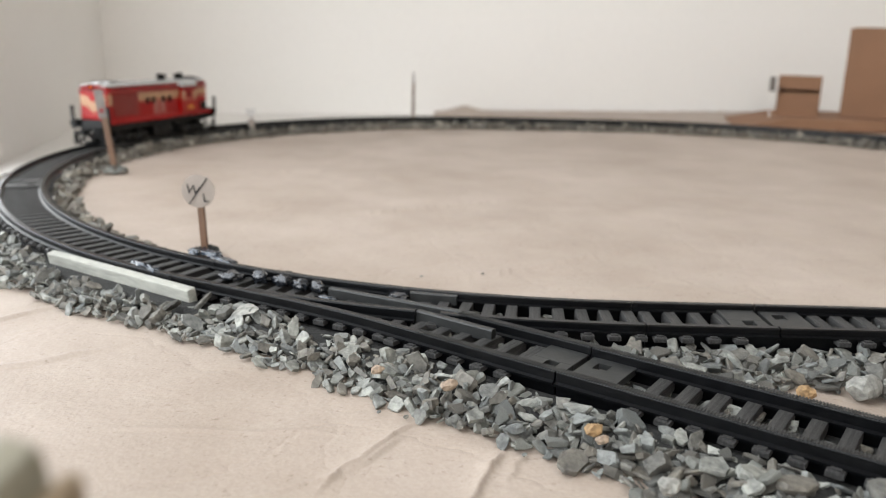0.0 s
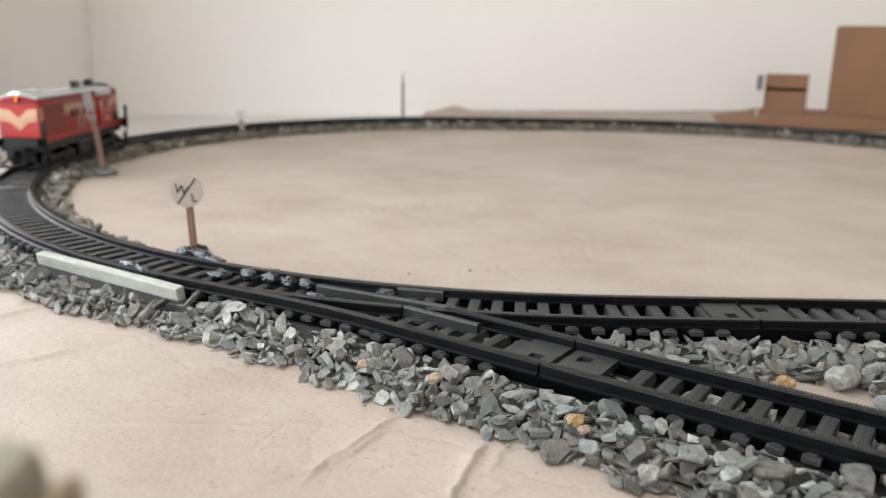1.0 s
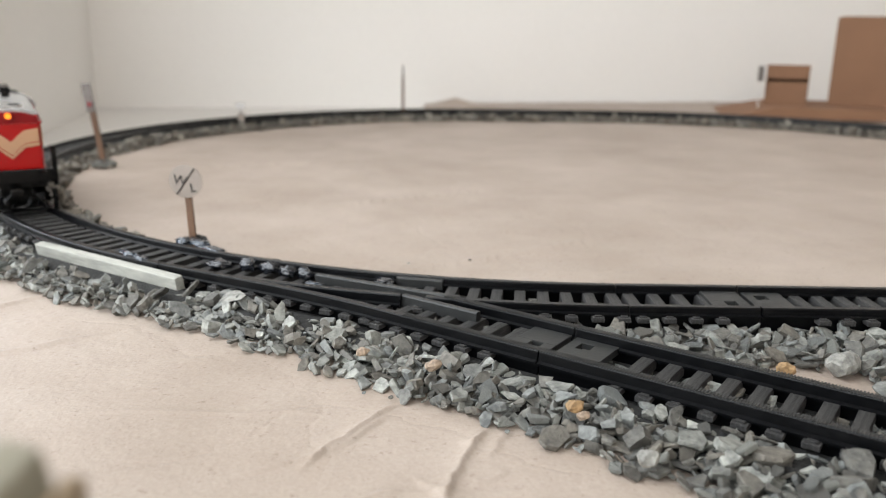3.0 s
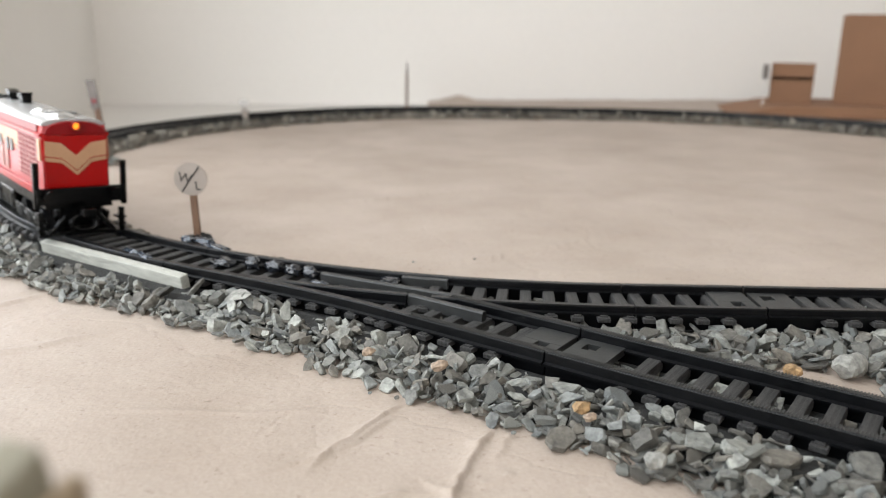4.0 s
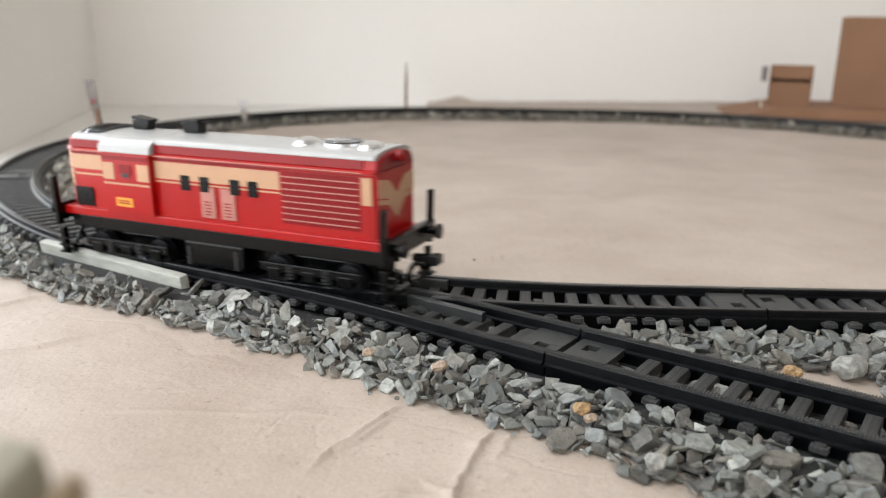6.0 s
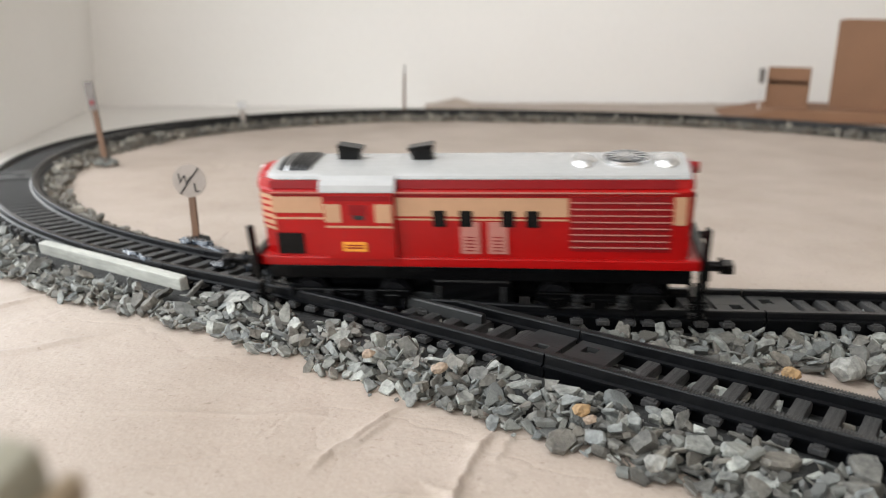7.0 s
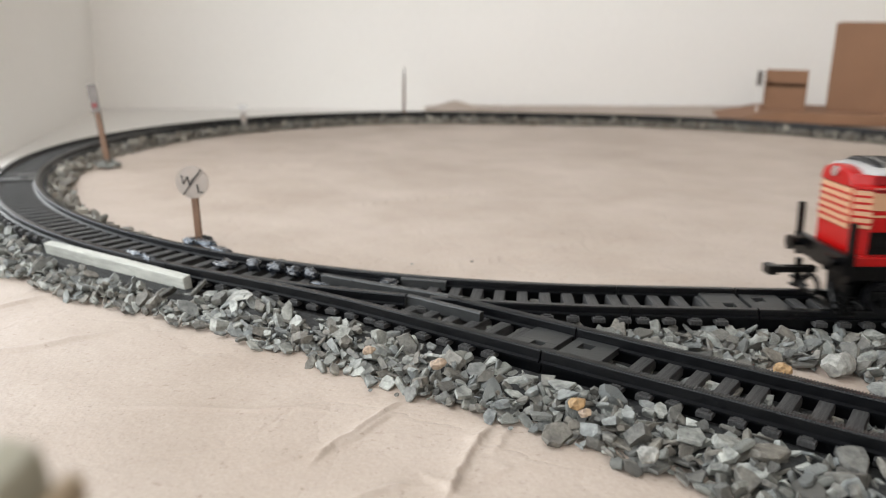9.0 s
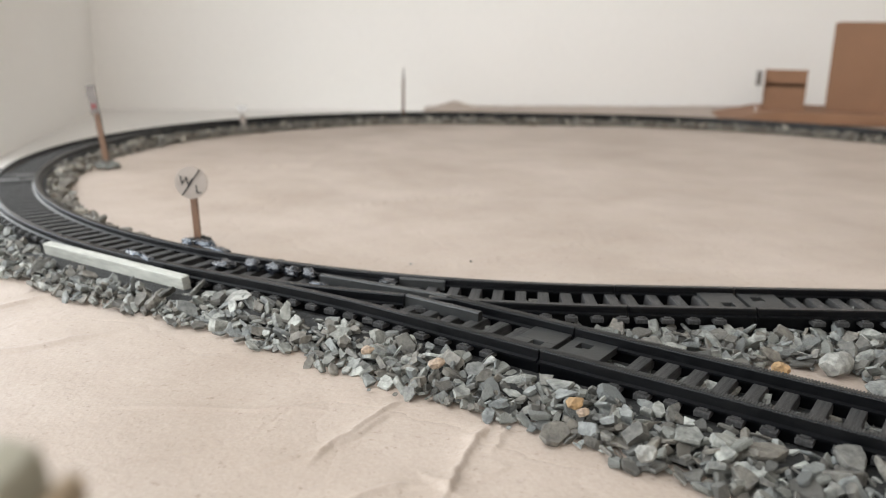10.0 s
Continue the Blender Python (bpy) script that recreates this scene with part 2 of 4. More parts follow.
def loop_at(s):
    d = (loop_point(s + 0.001) - loop_point(s - 0.001)).normalized()
    return loop_point(s), d


SIDE_N, SIDE_D, SIDE_C = Vector((0.5705, 0.8213)), Vector((0.8213, -0.5705)), 0.2118
TOE_S = -0.175                   # where the siding leaves the loop
P_TOE, D_TOE = loop_at(TOE_S)
P_END = SIDE_N * SIDE_C + SIDE_D * -0.165
SIDE_BEND = (P_END - P_TOE).length


def side_at(s):
    """Centre and heading of the siding, s metres on from the points."""
    if s > SIDE_BEND:
        return P_END + SIDE_D * (s - SIDE_BEND), SIDE_D
    u = max(0.0, s) / SIDE_BEND
    h = ((2 * u - 3) * u * u + 1, ((u - 2) * u + 1) * u, (3 - 2 * u) * u * u, (u - 1) * u * u)
    p = P_TOE * h[0] + D_TOE * (SIDE_BEND * h[1]) + P_END * h[2] + SIDE_D * (SIDE_BEND * h[3])
    e = ((6 * u - 6) * u, (3 * u - 4) * u + 1, (6 - 6 * u) * u, (3 * u - 2) * u)
    d = P_TOE * e[0] + D_TOE * (SIDE_BEND * e[1]) + P_END * e[2] + SIDE_D * (SIDE_BEND * e[3])
    return p, d.normalized()


def offset_line(at, s0, s1, off, z=0.0, step=0.006):
    n = max(2, int(abs(s1 - s0) / step) + 1)
    pts = []
    for i in range(n + 1):
        p, d = at(s0 + (s1 - s0) * i / n)
        q = p + Vector((-d.y, d.x)) * off
        pts.append((q.x, q.y, z))
    return pts


# ---- structure: room ----
def build_room():
    W, D, H, T = 3.6, 3.9, 2.7, 0.12
    fl = part("floor", boxed(-T, W + T, -D - T, T, -0.14, -0.0062), M_FLOOR)
    tagged(fl, "pale off-white floor under the brown paper", "floor", kind="structure")
    ce = part("ceiling", boxed(-T, W + T, -D - T, T, H, H + T), M_CEIL)
    tagged(ce, "plain white painted ceiling", "ceiling", kind="structure")
    bw = part("wall_back", boxed(-T, W + T, 0.0, T, -0.0062, H), M_WALL)
    tagged(bw, "plain off-white painted plaster wall", "wall", kind="structure")
    rw = part("wall_right", boxed(W, W + T, -D, 0, -0.0062, H), M_WALL)
    tagged(rw, "plain off-white painted plaster wall", "wall", kind="structure")

    def wall_with_window(name, win_name, length, a0, a1, z0, z1):
        """A wall along x with one window; its inner face is y = 0, its outside -y."""
        bm = bmesh.new()
        box(bm, 0, a0, -T, 0, -0.0062, H)
        box(bm, a1, length, -T, 0, -0.0062, H)
        box(bm, a0, a1, -T, 0, -0.0062, z0)
        box(bm, a0, a1, -T, 0, z1, H)
        w = part(name, bm, M_WALL)
        tagged(w, "off-white painted plaster wall with a window", "wall", kind="structure")
        win = thing(win_name, "unseen white framed window with two panes", "window", kind="structure")
        mid = (a0 + a1) / 2
        bm = bmesh.new()
        for b in ((a0, a0 + .05, z0, z1), (a1 - .05, a1, z0, z1), (a0 + .05, a1 - .05, z0, z0 + .05), (a0 + .05, a1 - .05, z1 - .05, z1), (mid - .02, mid + .02, z0 + .05, z1 - .05)):
            box(bm, b[0], b[1], -0.09, -0.05, b[2], b[3], 0.003)
        part("window_frame", bm, M_CEIL, win)
        for b0, b1 in ((a0 + .05, mid - .02), (mid + .02, a1 - .05)):
            p = part("pane", boxed(b0, b1, -0.072, -0.068, z0 + .05, z1 - .05), M_GLASS, win)
            p.visible_shadow = False
        return w, win

    lw, win = wall_with_window("wall_left", "window_1", D, 0.47, 1.47, 0.0, 1.93)
    # this window is added out of view to carry the fill lamp
    fw, win2 = wall_with_window("wall_front", "fill_window", W + T, 0.08, 1.28, 1.3, 2.5)
    for o in (fl, ce, bw, rw):
        o.matrix_world = room
    for o in (lw, win):
        o.matrix_world = room @ pose(0, 0, 0, 0, 0, -90)
    for o in (fw, win2):
        o.matrix_world = room @ pose(0, -D, 0)


def build_paper():
    """One crumpled sheet that reaches the walls."""
    def steps(*runs):
        out = []
        for a, b, d in runs:
            n = round((b - a) / d)
            out += [a + (b - a) * i / n for i in range(n)]
        return out + [runs[-1][1]]

    xs = steps((-0.62, -0.25, 0.008), (-0.25, -0.05, 0.0016), (-0.05, 0.03, 0.0007), (0.03, 0.10, 0.0016), (0.10, 0.22, 0.004), (0.22, 1.13, 0.009))
    ys = steps((-0.35, 0.12, 0.01), (0.12, 0.15, 0.0015), (0.15, 0.21, 0.0007), (0.21, 0.32, 0.0015), (0.32, 0.62, 0.004), (0.62, 1.40, 0.008))
    inv = room.inverted()
    creases = [((-0.0282, 0.1786), (-0.0139, 0.2044), 0.0026), ((-0.0232, 0.1840), (-0.0150, 0.1975), 0.0020), ((0.0026, 0.1625), (0.0104, 0.1858), 0.0036), ((-0.0022, 0.1672), (0.0060, 0.1570), 0.0016), ((-0.0190, 0.1570), (-0.0098, 0.1629), 0.0024), ((0.0140, 0.1815), (0.0173, 0.1907), 0.0018), ((0.0105, 0.1675), (0.0165, 0.1712), 0.0014),
               ((-0.0430, 0.1725), (-0.0282, 0.1786), 0.0012), ((-0.080, 0.1995), (-0.0390, 0.2010), 0.0012), ((0.0104, 0.1858), (0.0128, 0.1930), 0.0016), ((-0.0098, 0.1629), (0.0031, 0.1634), 0.0014),
               ((-0.165, 0.2790), (-0.1500, 0.3020), 0.0028), ((-0.150, 0.2290), (-0.1190, 0.2520), 0.0026), ((0.02, 0.36), (0.13, 0.43), 0.0022), ((0.10, 0.34), (0.20, 0.37), 0.0016),
               ((-0.19, 0.60), (-0.10, 0.63), 0.0030), ((-0.17, 0.72), (0.02, 0.76), 0.0020), ((0.16, 0.55), (0.30, 0.60), 0.0020), ((-0.05, 0.48), (0.03, 0.53), 0.0020)]
    bm = bmesh.new()
    grid = []
    for y in ys:
        row = []
        for x in xs:
            p = Vector((x * 6, y * 6, 0.3))
            z = 0.0015 * noise.noise(p) + 0.0008 * noise.noise(p * 2.7) + 0.0004 * noise.noise(p * 9)
            for (ax, ay), (bx, by), h in creases:
                dx, dy = bx - ax, by - ay
                L2 = dx * dx + dy * dy
                u = ((x - ax) * dx + (y - ay) * dy) / L2
                if -0.3 < u < 1.3:
                    wob = 0.0016 * noise.noise(Vector((x * 60, y * 60, 5))) + 0.0009 * noise.noise(Vector((x * 210, y * 210, 9)))
                    dist = ((x - ax) * -dy + (y - ay) * dx) / math.sqrt(L2) + wob
                    fade = max(0.0, min(1.0, min(u + 0.3, 1.3 - u) / 0.3))
                    z += h * fade * (math.exp(-dist / 0.0024) if dist > 0 else math.exp(dist / 0.0005)) * 0.42
            # bunched up before the back wall
            z += 0.016 * math.exp(-(abs(x - 0.013) / 0.042) ** 1.3 - ((y - 1.12) / 0.03) ** 2)
            z += 0.006 * math.exp(-((x - 0.25) / 0.08) ** 2 - ((y - 1.12) / 0.03) ** 2)
            loc = inv @ Vector((x, y, 0))
            cx_, cy_ = max(loc.x, 0.004), min(loc.y, -0.004)
            q = room @ Vector((cx_, cy_, 0))
            # keep the sheet low beneath the track
            rr = min((Vector((x, y)) - Vector((max(CX, min(CX + ST, x)), CY))).length, 9)
            flat = min(1.0, abs(rr - R) / 0.06)
            z = z * flat - 0.0012
            gone = loc.x < 0.004 or loc.y > -0.004 or (y > 0.47 + 0.01 * noise.noise(Vector((x * 9, y * 9, 7))) and x < -0.03 and rr > R + 0.017 + 0.004 * noise.noise(p * 3))
            row.append(None if gone else bm.verts.new((q.x, q.y, z)))
        grid.append(row)
    for a, b in zip(grid, grid[1:]):
        for i in range(len(a) - 1):
            if None not in (a[i], a[i + 1], b[i + 1], b[i]):
                bm.faces.new((a[i], a[i + 1], b[i + 1], b[i]))
    ob = part("ground", bm, M_PAPER, smooth=True)
    tagged(ob, "creased light brown kraft paper spread as the ground", "paper ground", kind="structure")


build_room()
build_paper()

# ---- track ----
LOOP_FOOT, POINTS_FOOT, SIDING_FOOT = 0.0074, 0.0067, 0.0066   # top of the rail foot


def rail_profile(foot):
    """Narrow head, upright side and a thin foot that spreads over the sleepers."""
    return [(-0.0027, foot - 0.0007), (-0.0027, foot), (-0.0016, foot + 0.0004), (-0.0014, 0.0096), (-0.0011, 0.0100), (0.0011, 0.0100), (0.0014, 0.0096), (0.0016, foot + 0.0004), (0.0027, foot), (0.0027, foot - 0.0007), (0.0009, foot - 0.0007), (0.0009, 0.0016), (-0.0009, 0.0016), (-0.0009, foot - 0.0007)]


CHECK = [(-0.0010, 0.0062), (0.0010, 0.0062), (0.0010, 0.0094), (0.0007, 0.0098), (-0.0007, 0.0098), (-0.0010, 0.0094)]
WING = [(-0.0013, 0.0056), (0.0013, 0.0056), (0.0013, 0.0093), (0.0009, 0.0098), (-0.0009, 0.0098), (-0.0013, 0.0093)]
SLEEPER_PITCH = 0.0083
sleeper_kinds = {}


def sleeper_bm(foot):
    """A grained bar with a broader pad at each end, outside the rail."""
    bm = boxed(-0.0020, 0.0020, -0.0124, 0.0124, 0.0028, foot - 0.0001, bevel=0.0003)
    for k in (-1, 1):
        y = k * 0.0146
        box(bm, -0.0021, 0.0021, y - 0.0021, y + 0.0021, foot - 0.0023, foot - 0.0006, 0.0003)
        box(bm, -0.0012, 0.0012, y - 0.0012, y + 0.0012, foot - 0.0007, foot - 0.0002)
    return bm


def lay_sleeper(parent, p, d, stretch=1.0, foot=LOOP_FOOT):
    m = Matrix.Translation((p.x, p.y, 0)) @ Matrix.Rotation(math.atan2(d.y, d.x), 4, 'Z') @ Matrix.Diagonal((1, stretch, 1, 1))
    if foot not in sleeper_kinds:
        sleeper_kinds[foot] = part("sleeper", sleeper_bm(foot), M_SLEEPER, parent)
        sleeper_kinds[foot].matrix_local = m
        return sleeper_kinds[foot]
    return again(sleeper_kinds[foot], "sleeper", parent, m)


def joint_plate(parent, at, s, foot):
    """Flat webs where two sections clip together, one notched, one pierced."""
    p, d = at(s)
    bm = bmesh.new()
    w, t = G / 2 - 0.0018, foot + 0.0010
    b = foot - 0.0016
    box(bm, -0.0140, -0.0008, -w + 0.0088, w, b, t, 0.0003)
    box(bm, -0.0140, -0.0088, -w, -w + 0.0088, b, t)
    box(bm, -0.0046, -0.0008, -w, -w + 0.0088, b, t)
    t -= 0.0003
    box(bm, 0.0010, 0.0042, -w, w, b, t)
    box(bm, 0.0086, 0.0148, -w, w, b, t)
    box(bm, 0.0042, 0.0086, -w, 0.0014, b, t)
    box(bm, 0.0042, 0.0086, 0.0062, w, b, t)
    box(bm, 0.0062, 0.0086, 0.0014, 0.0030, b, t - 0.0003)
    o = part("joint_plate", bm, M_PLATE, parent, "smooth dark grey joint plate")
    o.matrix_local = Matrix.Translation((p.x, p.y, 0)) @ Matrix.Rotation(math.atan2(d.y, d.x), 4, 'Z')


def loop_section(s0, s1, label, plate=False):
    t = thing("track_section", label, "model railway track", group="track sections of the loop")
    for off in (G / 2, -G / 2):
        part("rail", sweep(offset_line(loop_at, s0 + 0.0003, s1 - 0.0003, off), rail_profile(LOOP_FOOT)), M_RAIL, t)
    n = round((s1 - s0) / SLEEPER_PITCH)
    for i in range(n):
        s = s0 + (i + 0.5) * (s1 - s0) / n
        if plate and s - s0 < 0.018 or abs(s - 0.0447) < 0.012 and s < 0.0447:
            continue
        p, d = loop_at(s)
        lay_sleeper(t, p, d)
    if plate:
        joint_plate(t, loop_at, s0, LOOP_FOOT)
    return t


CURVED = "curved section of black plastic toy train track"
step = math.pi * R / 6
loop_section(0.0, 0.0447, "short straight section of black plastic toy train track")
loop_section(0.0447, ST, "straight section of black plastic toy train track", plate=True)
for k in range(6):
    loop_section(ST + k * step, ST + (k + 1) * step, CURVED)
loop_section(ST + 6 * step, 2 * ST + 6 * step, "straight section of black plastic toy train track")
END_S = -6 * step
for k in range(4):
    curve = loop_section(END_S + k * step, END_S + (k + 1) * step, CURVED)
joint_plate(curve, loop_at, -0.428, LOOP_FOOT)
loop_section(END_S + 4 * step, TOE_S, CURVED)


def turnout():
    """Points where the siding leaves the loop."""
    t = thing("track_turnout", "black plastic toy track turnout with glue marks", "railway turnout")
    s_end = SIDE_BEND + 0.062
    tall = rail_profile(POINTS_FOOT)

    def slant(s0, o0, s1, o1):
        """A straight bar between two places given along and beside the loop."""
        (p, d), (q, e) = loop_at(s0), loop_at(s1)
        p, q = p + Vector((-d.y, d.x)) * o0, q + Vector((-e.y, e.x)) * o1
        return [(*p.lerp(q, i / 6), 0.0) for i in range(7)]

    # stock rails: inner follows the loop, outer follows the siding
    part("stock_rail", sweep(offset_line(loop_at, TOE_S, 0, G / 2), rail_profile(LOOP_FOOT)), M_RAIL, t)
    part("stock_rail", sweep(offset_line(side_at, 0, s_end, -G / 2), tall), M_RAIL, t)
    # the outer loop rail and the inner siding rail before and beyond their crossing
    part("closure_rail", sweep(offset_line(loop_at, TOE_S + 0.036, -0.0756, -G / 2), tall), M_RAIL, t)
    part("closure_rail", sweep(slant(-0.1135, 0.0029, -0.0560, -0.0092), WING), M_PLATE, t, "dark grey bar")
    part("wing_rail", sweep(offset_line(loop_at, -0.067, 0, -G / 2), rail_profile(LOOP_FOOT)), M_RAIL, t)
    part("wing_rail", sweep(offset_line(side_at, SIDE_BEND + 0.0115, s_end, G / 2), tall), M_RAIL, t)
    part("wing_rail", sweep(offset_line(side_at, SIDE_BEND - 0.001, SIDE_BEND + 0.030, 0.0052), WING), M_PLATE, t, "dark grey bar")
    part("check_rail", sweep(offset_line(loop_at, -0.0830, -0.0650, G / 2 - 0.0033), CHECK), M_PLATE, t)
    n = int(0.245 / SLEEPER_PITCH)
    for i in range(n):
        s = TOE_S + (i + 0.5) * 0.245 / n
        p, d = loop_at(s)
        q, e = side_at(s - TOE_S)
        gap = (p - q).length
        if gap < 0.016:
            lay_sleeper(t, (p + q) / 2, (d + e).normalized(), 1 + gap / 0.036, POINTS_FOOT)
        else:
            if s < 0:
                lay_sleeper(t, p, d)
            if s - TOE_S < s_end - 0.014:
                lay_sleeper(t, q, e, 1.0, SIDING_FOOT)
    # stray ends of dried glue
    lump_spots = [(-0.1274, 0.3199, 0.0092, 0.0062, 0.0030, 0), (-0.1204, 0.3139, 0.0094, 0.0045, 0.0026, 0), (-0.1050, 0.3395, 0.0098, 0.0065, 0.0020, 0), (-0.0965, 0.3300, 0.0092, 0.0075, 0.0020, 0), (-0.1120, 0.3400, 0.0098, 0.0040, 0.0030, 0), (-0.0890, 0.3140, 0.0080, 0.0055, 0.0022, 1),
                  (-0.0760, 0.3100, 0.0085, 0.0036, 0.0042, 1), (-0.0670, 0.3070, 0.0085, 0.0034, 0.0040, 1), (-0.0588, 0.3025, 0.0085, 0.0032, 0.0036, 1), (-0.0515, 0.2995, 0.0085, 0.0034, 0.0034, 1), (-0.0462, 0.2842, 0.0095, 0.0036, 0.0010, 0), (-0.0205, 0.2925, 0.0086, 0.0040, 0.0012, 1)]
    rnd = random.Random(4)
    for x, y, z, a, h, dark in lump_spots:
        bm = bmesh.new()
        bmesh.ops.create_icosphere(bm, subdivisions=3, radius=1)
        for v in bm.verts:
            k = 1 + 0.75 * noise.noise(v.co * 2.6 + Vector((x * 900, y * 900, 0))) + 0.3 * noise.noise(v.co * 7 + Vector((x * 900, y * 900, 3)))
            v.co = Vector((v.co.x * a * k, v.co.y * a * (0.75 if dark else 0.42) * k, v.co.z * h * 0.6 * k))
        o = part("glue_lump", bm, M_DARKGLUE if dark else M_GLUE, t, "shiny blackened dried glue" if dark else "shiny bluish dried glue", smooth=True)
        o.matrix_local = pose(x, y, z, 0, 0, -35 + rnd.uniform(-12, 12))
    part("joiner_block", boxed(-0.0032, 0.0032, -0.0016, 0.0016, 0.0045, 0.0098, bevel=0.0005, m=pose(-0.1369, 0.3240, 0, 0, 0, -38)), M_RAIL, t, "square black joiner block")
    tb = thing("points_lever", "small dark lever box beside the points", "points lever")
    bm = boxed(-0.006, 0.006, -0.004, 0.004, 0.0, 0.006, bevel=0.0008)
    box(bm, -0.0015, 0.0015, -0.0100, 0.004, 0.0045, 0.0062, 0.0003)
    part("lever_box", bm, M_PLATE, tb)
    p, d = loop_at(TOE_S + 0.028)
    nrm = Vector((-d.y, d.x))
    q = p + nrm * 0.0215
    tb.matrix_world = pose(q.x, q.y, 0, 0, 0, math.degrees(math.atan2(d.y, d.x)))


def siding():
    t = thing("track_section", "straight ribbed siding section of black plastic track", "model railway track")
    a, b = SIDE_BEND + 0.0626, SIDE_BEND + 0.36
    for off in (G / 2, -G / 2):
        rail = part("rail", sweep(offset_line(side_at, a, b, off), rail_profile(SIDING_FOOT)), M_RAIL, t)
        bm = bmesh.new()
        n = int((min(b, a + 0.19) - (a - 0.050)) / 0.00085)
        for i in range(n):
            p, d = side_at(a - 0.050 + i * 0.00085)
            q = p + Vector((-d.y, d.x)) * off
            m = Matrix.Translation((q.x, q.y, 0.00995)) @ Matrix.Rotation(math.atan2(d.y, d.x), 4, 'Z')
            box(bm, -0.00022, 0.00022, -0.00135, 0.00135, -0.0003, 0.0003, m=m)
        # lighter than the rail's plastic: the lit rail top is put into the colour
        rib = part("rail_ribbing", bm, M_PLATE, rail, "fine printed ribs on the rail head, lit top painted lighter")
        tagged(rib, kind="stuff")
    first = SIDE_BEND + 0.165 - 0.0780
    for i in range(int((b - first) / SLEEPER_PITCH)):
        p, d = side_at(first + i * SLEEPER_PITCH)
        lay_sleeper(t, p, d, 1.0, SIDING_FOOT)
    joint_plate(t, side_at, a, SIDING_FOOT)


turnout()
siding()


# ---- ballast ----
def stone_bm(rnd, flat=0.45):
    """An angular flat chip about one unit across: a broken slab with worn rims."""
    bm = bmesh.new()
    n = rnd.choice((4, 5, 5, 6, 7))
    rim = []
    for i in range(n):
        a = 2 * math.pi * (i + rnd.uniform(-0.32, 0.32)) / n
        r = rnd.uniform(0.34, 0.64)
        rim.append((r * math.cos(a) * 1.2, r * math.sin(a) * 0.95))
    tx, ty = rnd.uniform(-0.25, 0.25), rnd.uniform(-0.25, 0.25)
    for k, z in ((0.90, 0.5), (1.0, rnd.uniform(-0.1, 0.3)), (0.86, -0.5)):
        for x, y in rim:
            j = rnd.uniform(0.92, 1.06)
            bm.verts.new((x * k * j, y * k * j, flat * (z + (tx * x + ty * y) * (1 if z > 0 else -0.6) + rnd.uniform(-0.05, 0.05))))
    bmesh.ops.convex_hull(bm, input=bm.verts)
    bmesh.ops.delete(bm, geom=[v for v in bm.verts if not v.link_faces], context='VERTS')
    bmesh.ops.recalc_face_normals(bm, faces=bm.faces)
    return bm


def strew(spots, rnd, size, close=0.0):
    """Poses of chips laid on the given (x, y, height) spots; close keeps chips of one layer apart."""
    out, cells, cell = [], {}, 0.009
    for x, y, z in spots:
        k = size * rnd.choice((0.5, 0.62, 0.75, 0.9, 1.0, 1.15, 1.3, 1.6)) * (0.92 + 0.14 * max(0.0, min(1.0, (x + 0.02) / 0.08)))
        if close:
            layer = round(z / 0.0020)
            i, j = int(x // cell), int(y // cell)
            near_by = [q for a in (-1, 0, 1) for b in (-1, 0, 1) for q in cells.get((layer, i + a, j + b), ())]
            if any((x - u) ** 2 + (y - v) ** 2 < (close * (k + w)) ** 2 for u, v, w in near_by):
                continue
            cells.setdefault((layer, i, j), []).append((x, y, k))
        tilt = 0.45 if z < 0.001 else 0.56
        m = Matrix.Translation((x, y, z + k * 0.17)) @ Euler((rnd.gauss(0, tilt), rnd.gauss(0, tilt), rnd.uniform(0, 6.28))).to_matrix().to_4x4() @ Matrix.Diagonal((k * 1.08, k * rnd.uniform(0.72, 1.05), k * rnd.uniform(0.7, 1.15), 1))
        out.append(m)
    return out


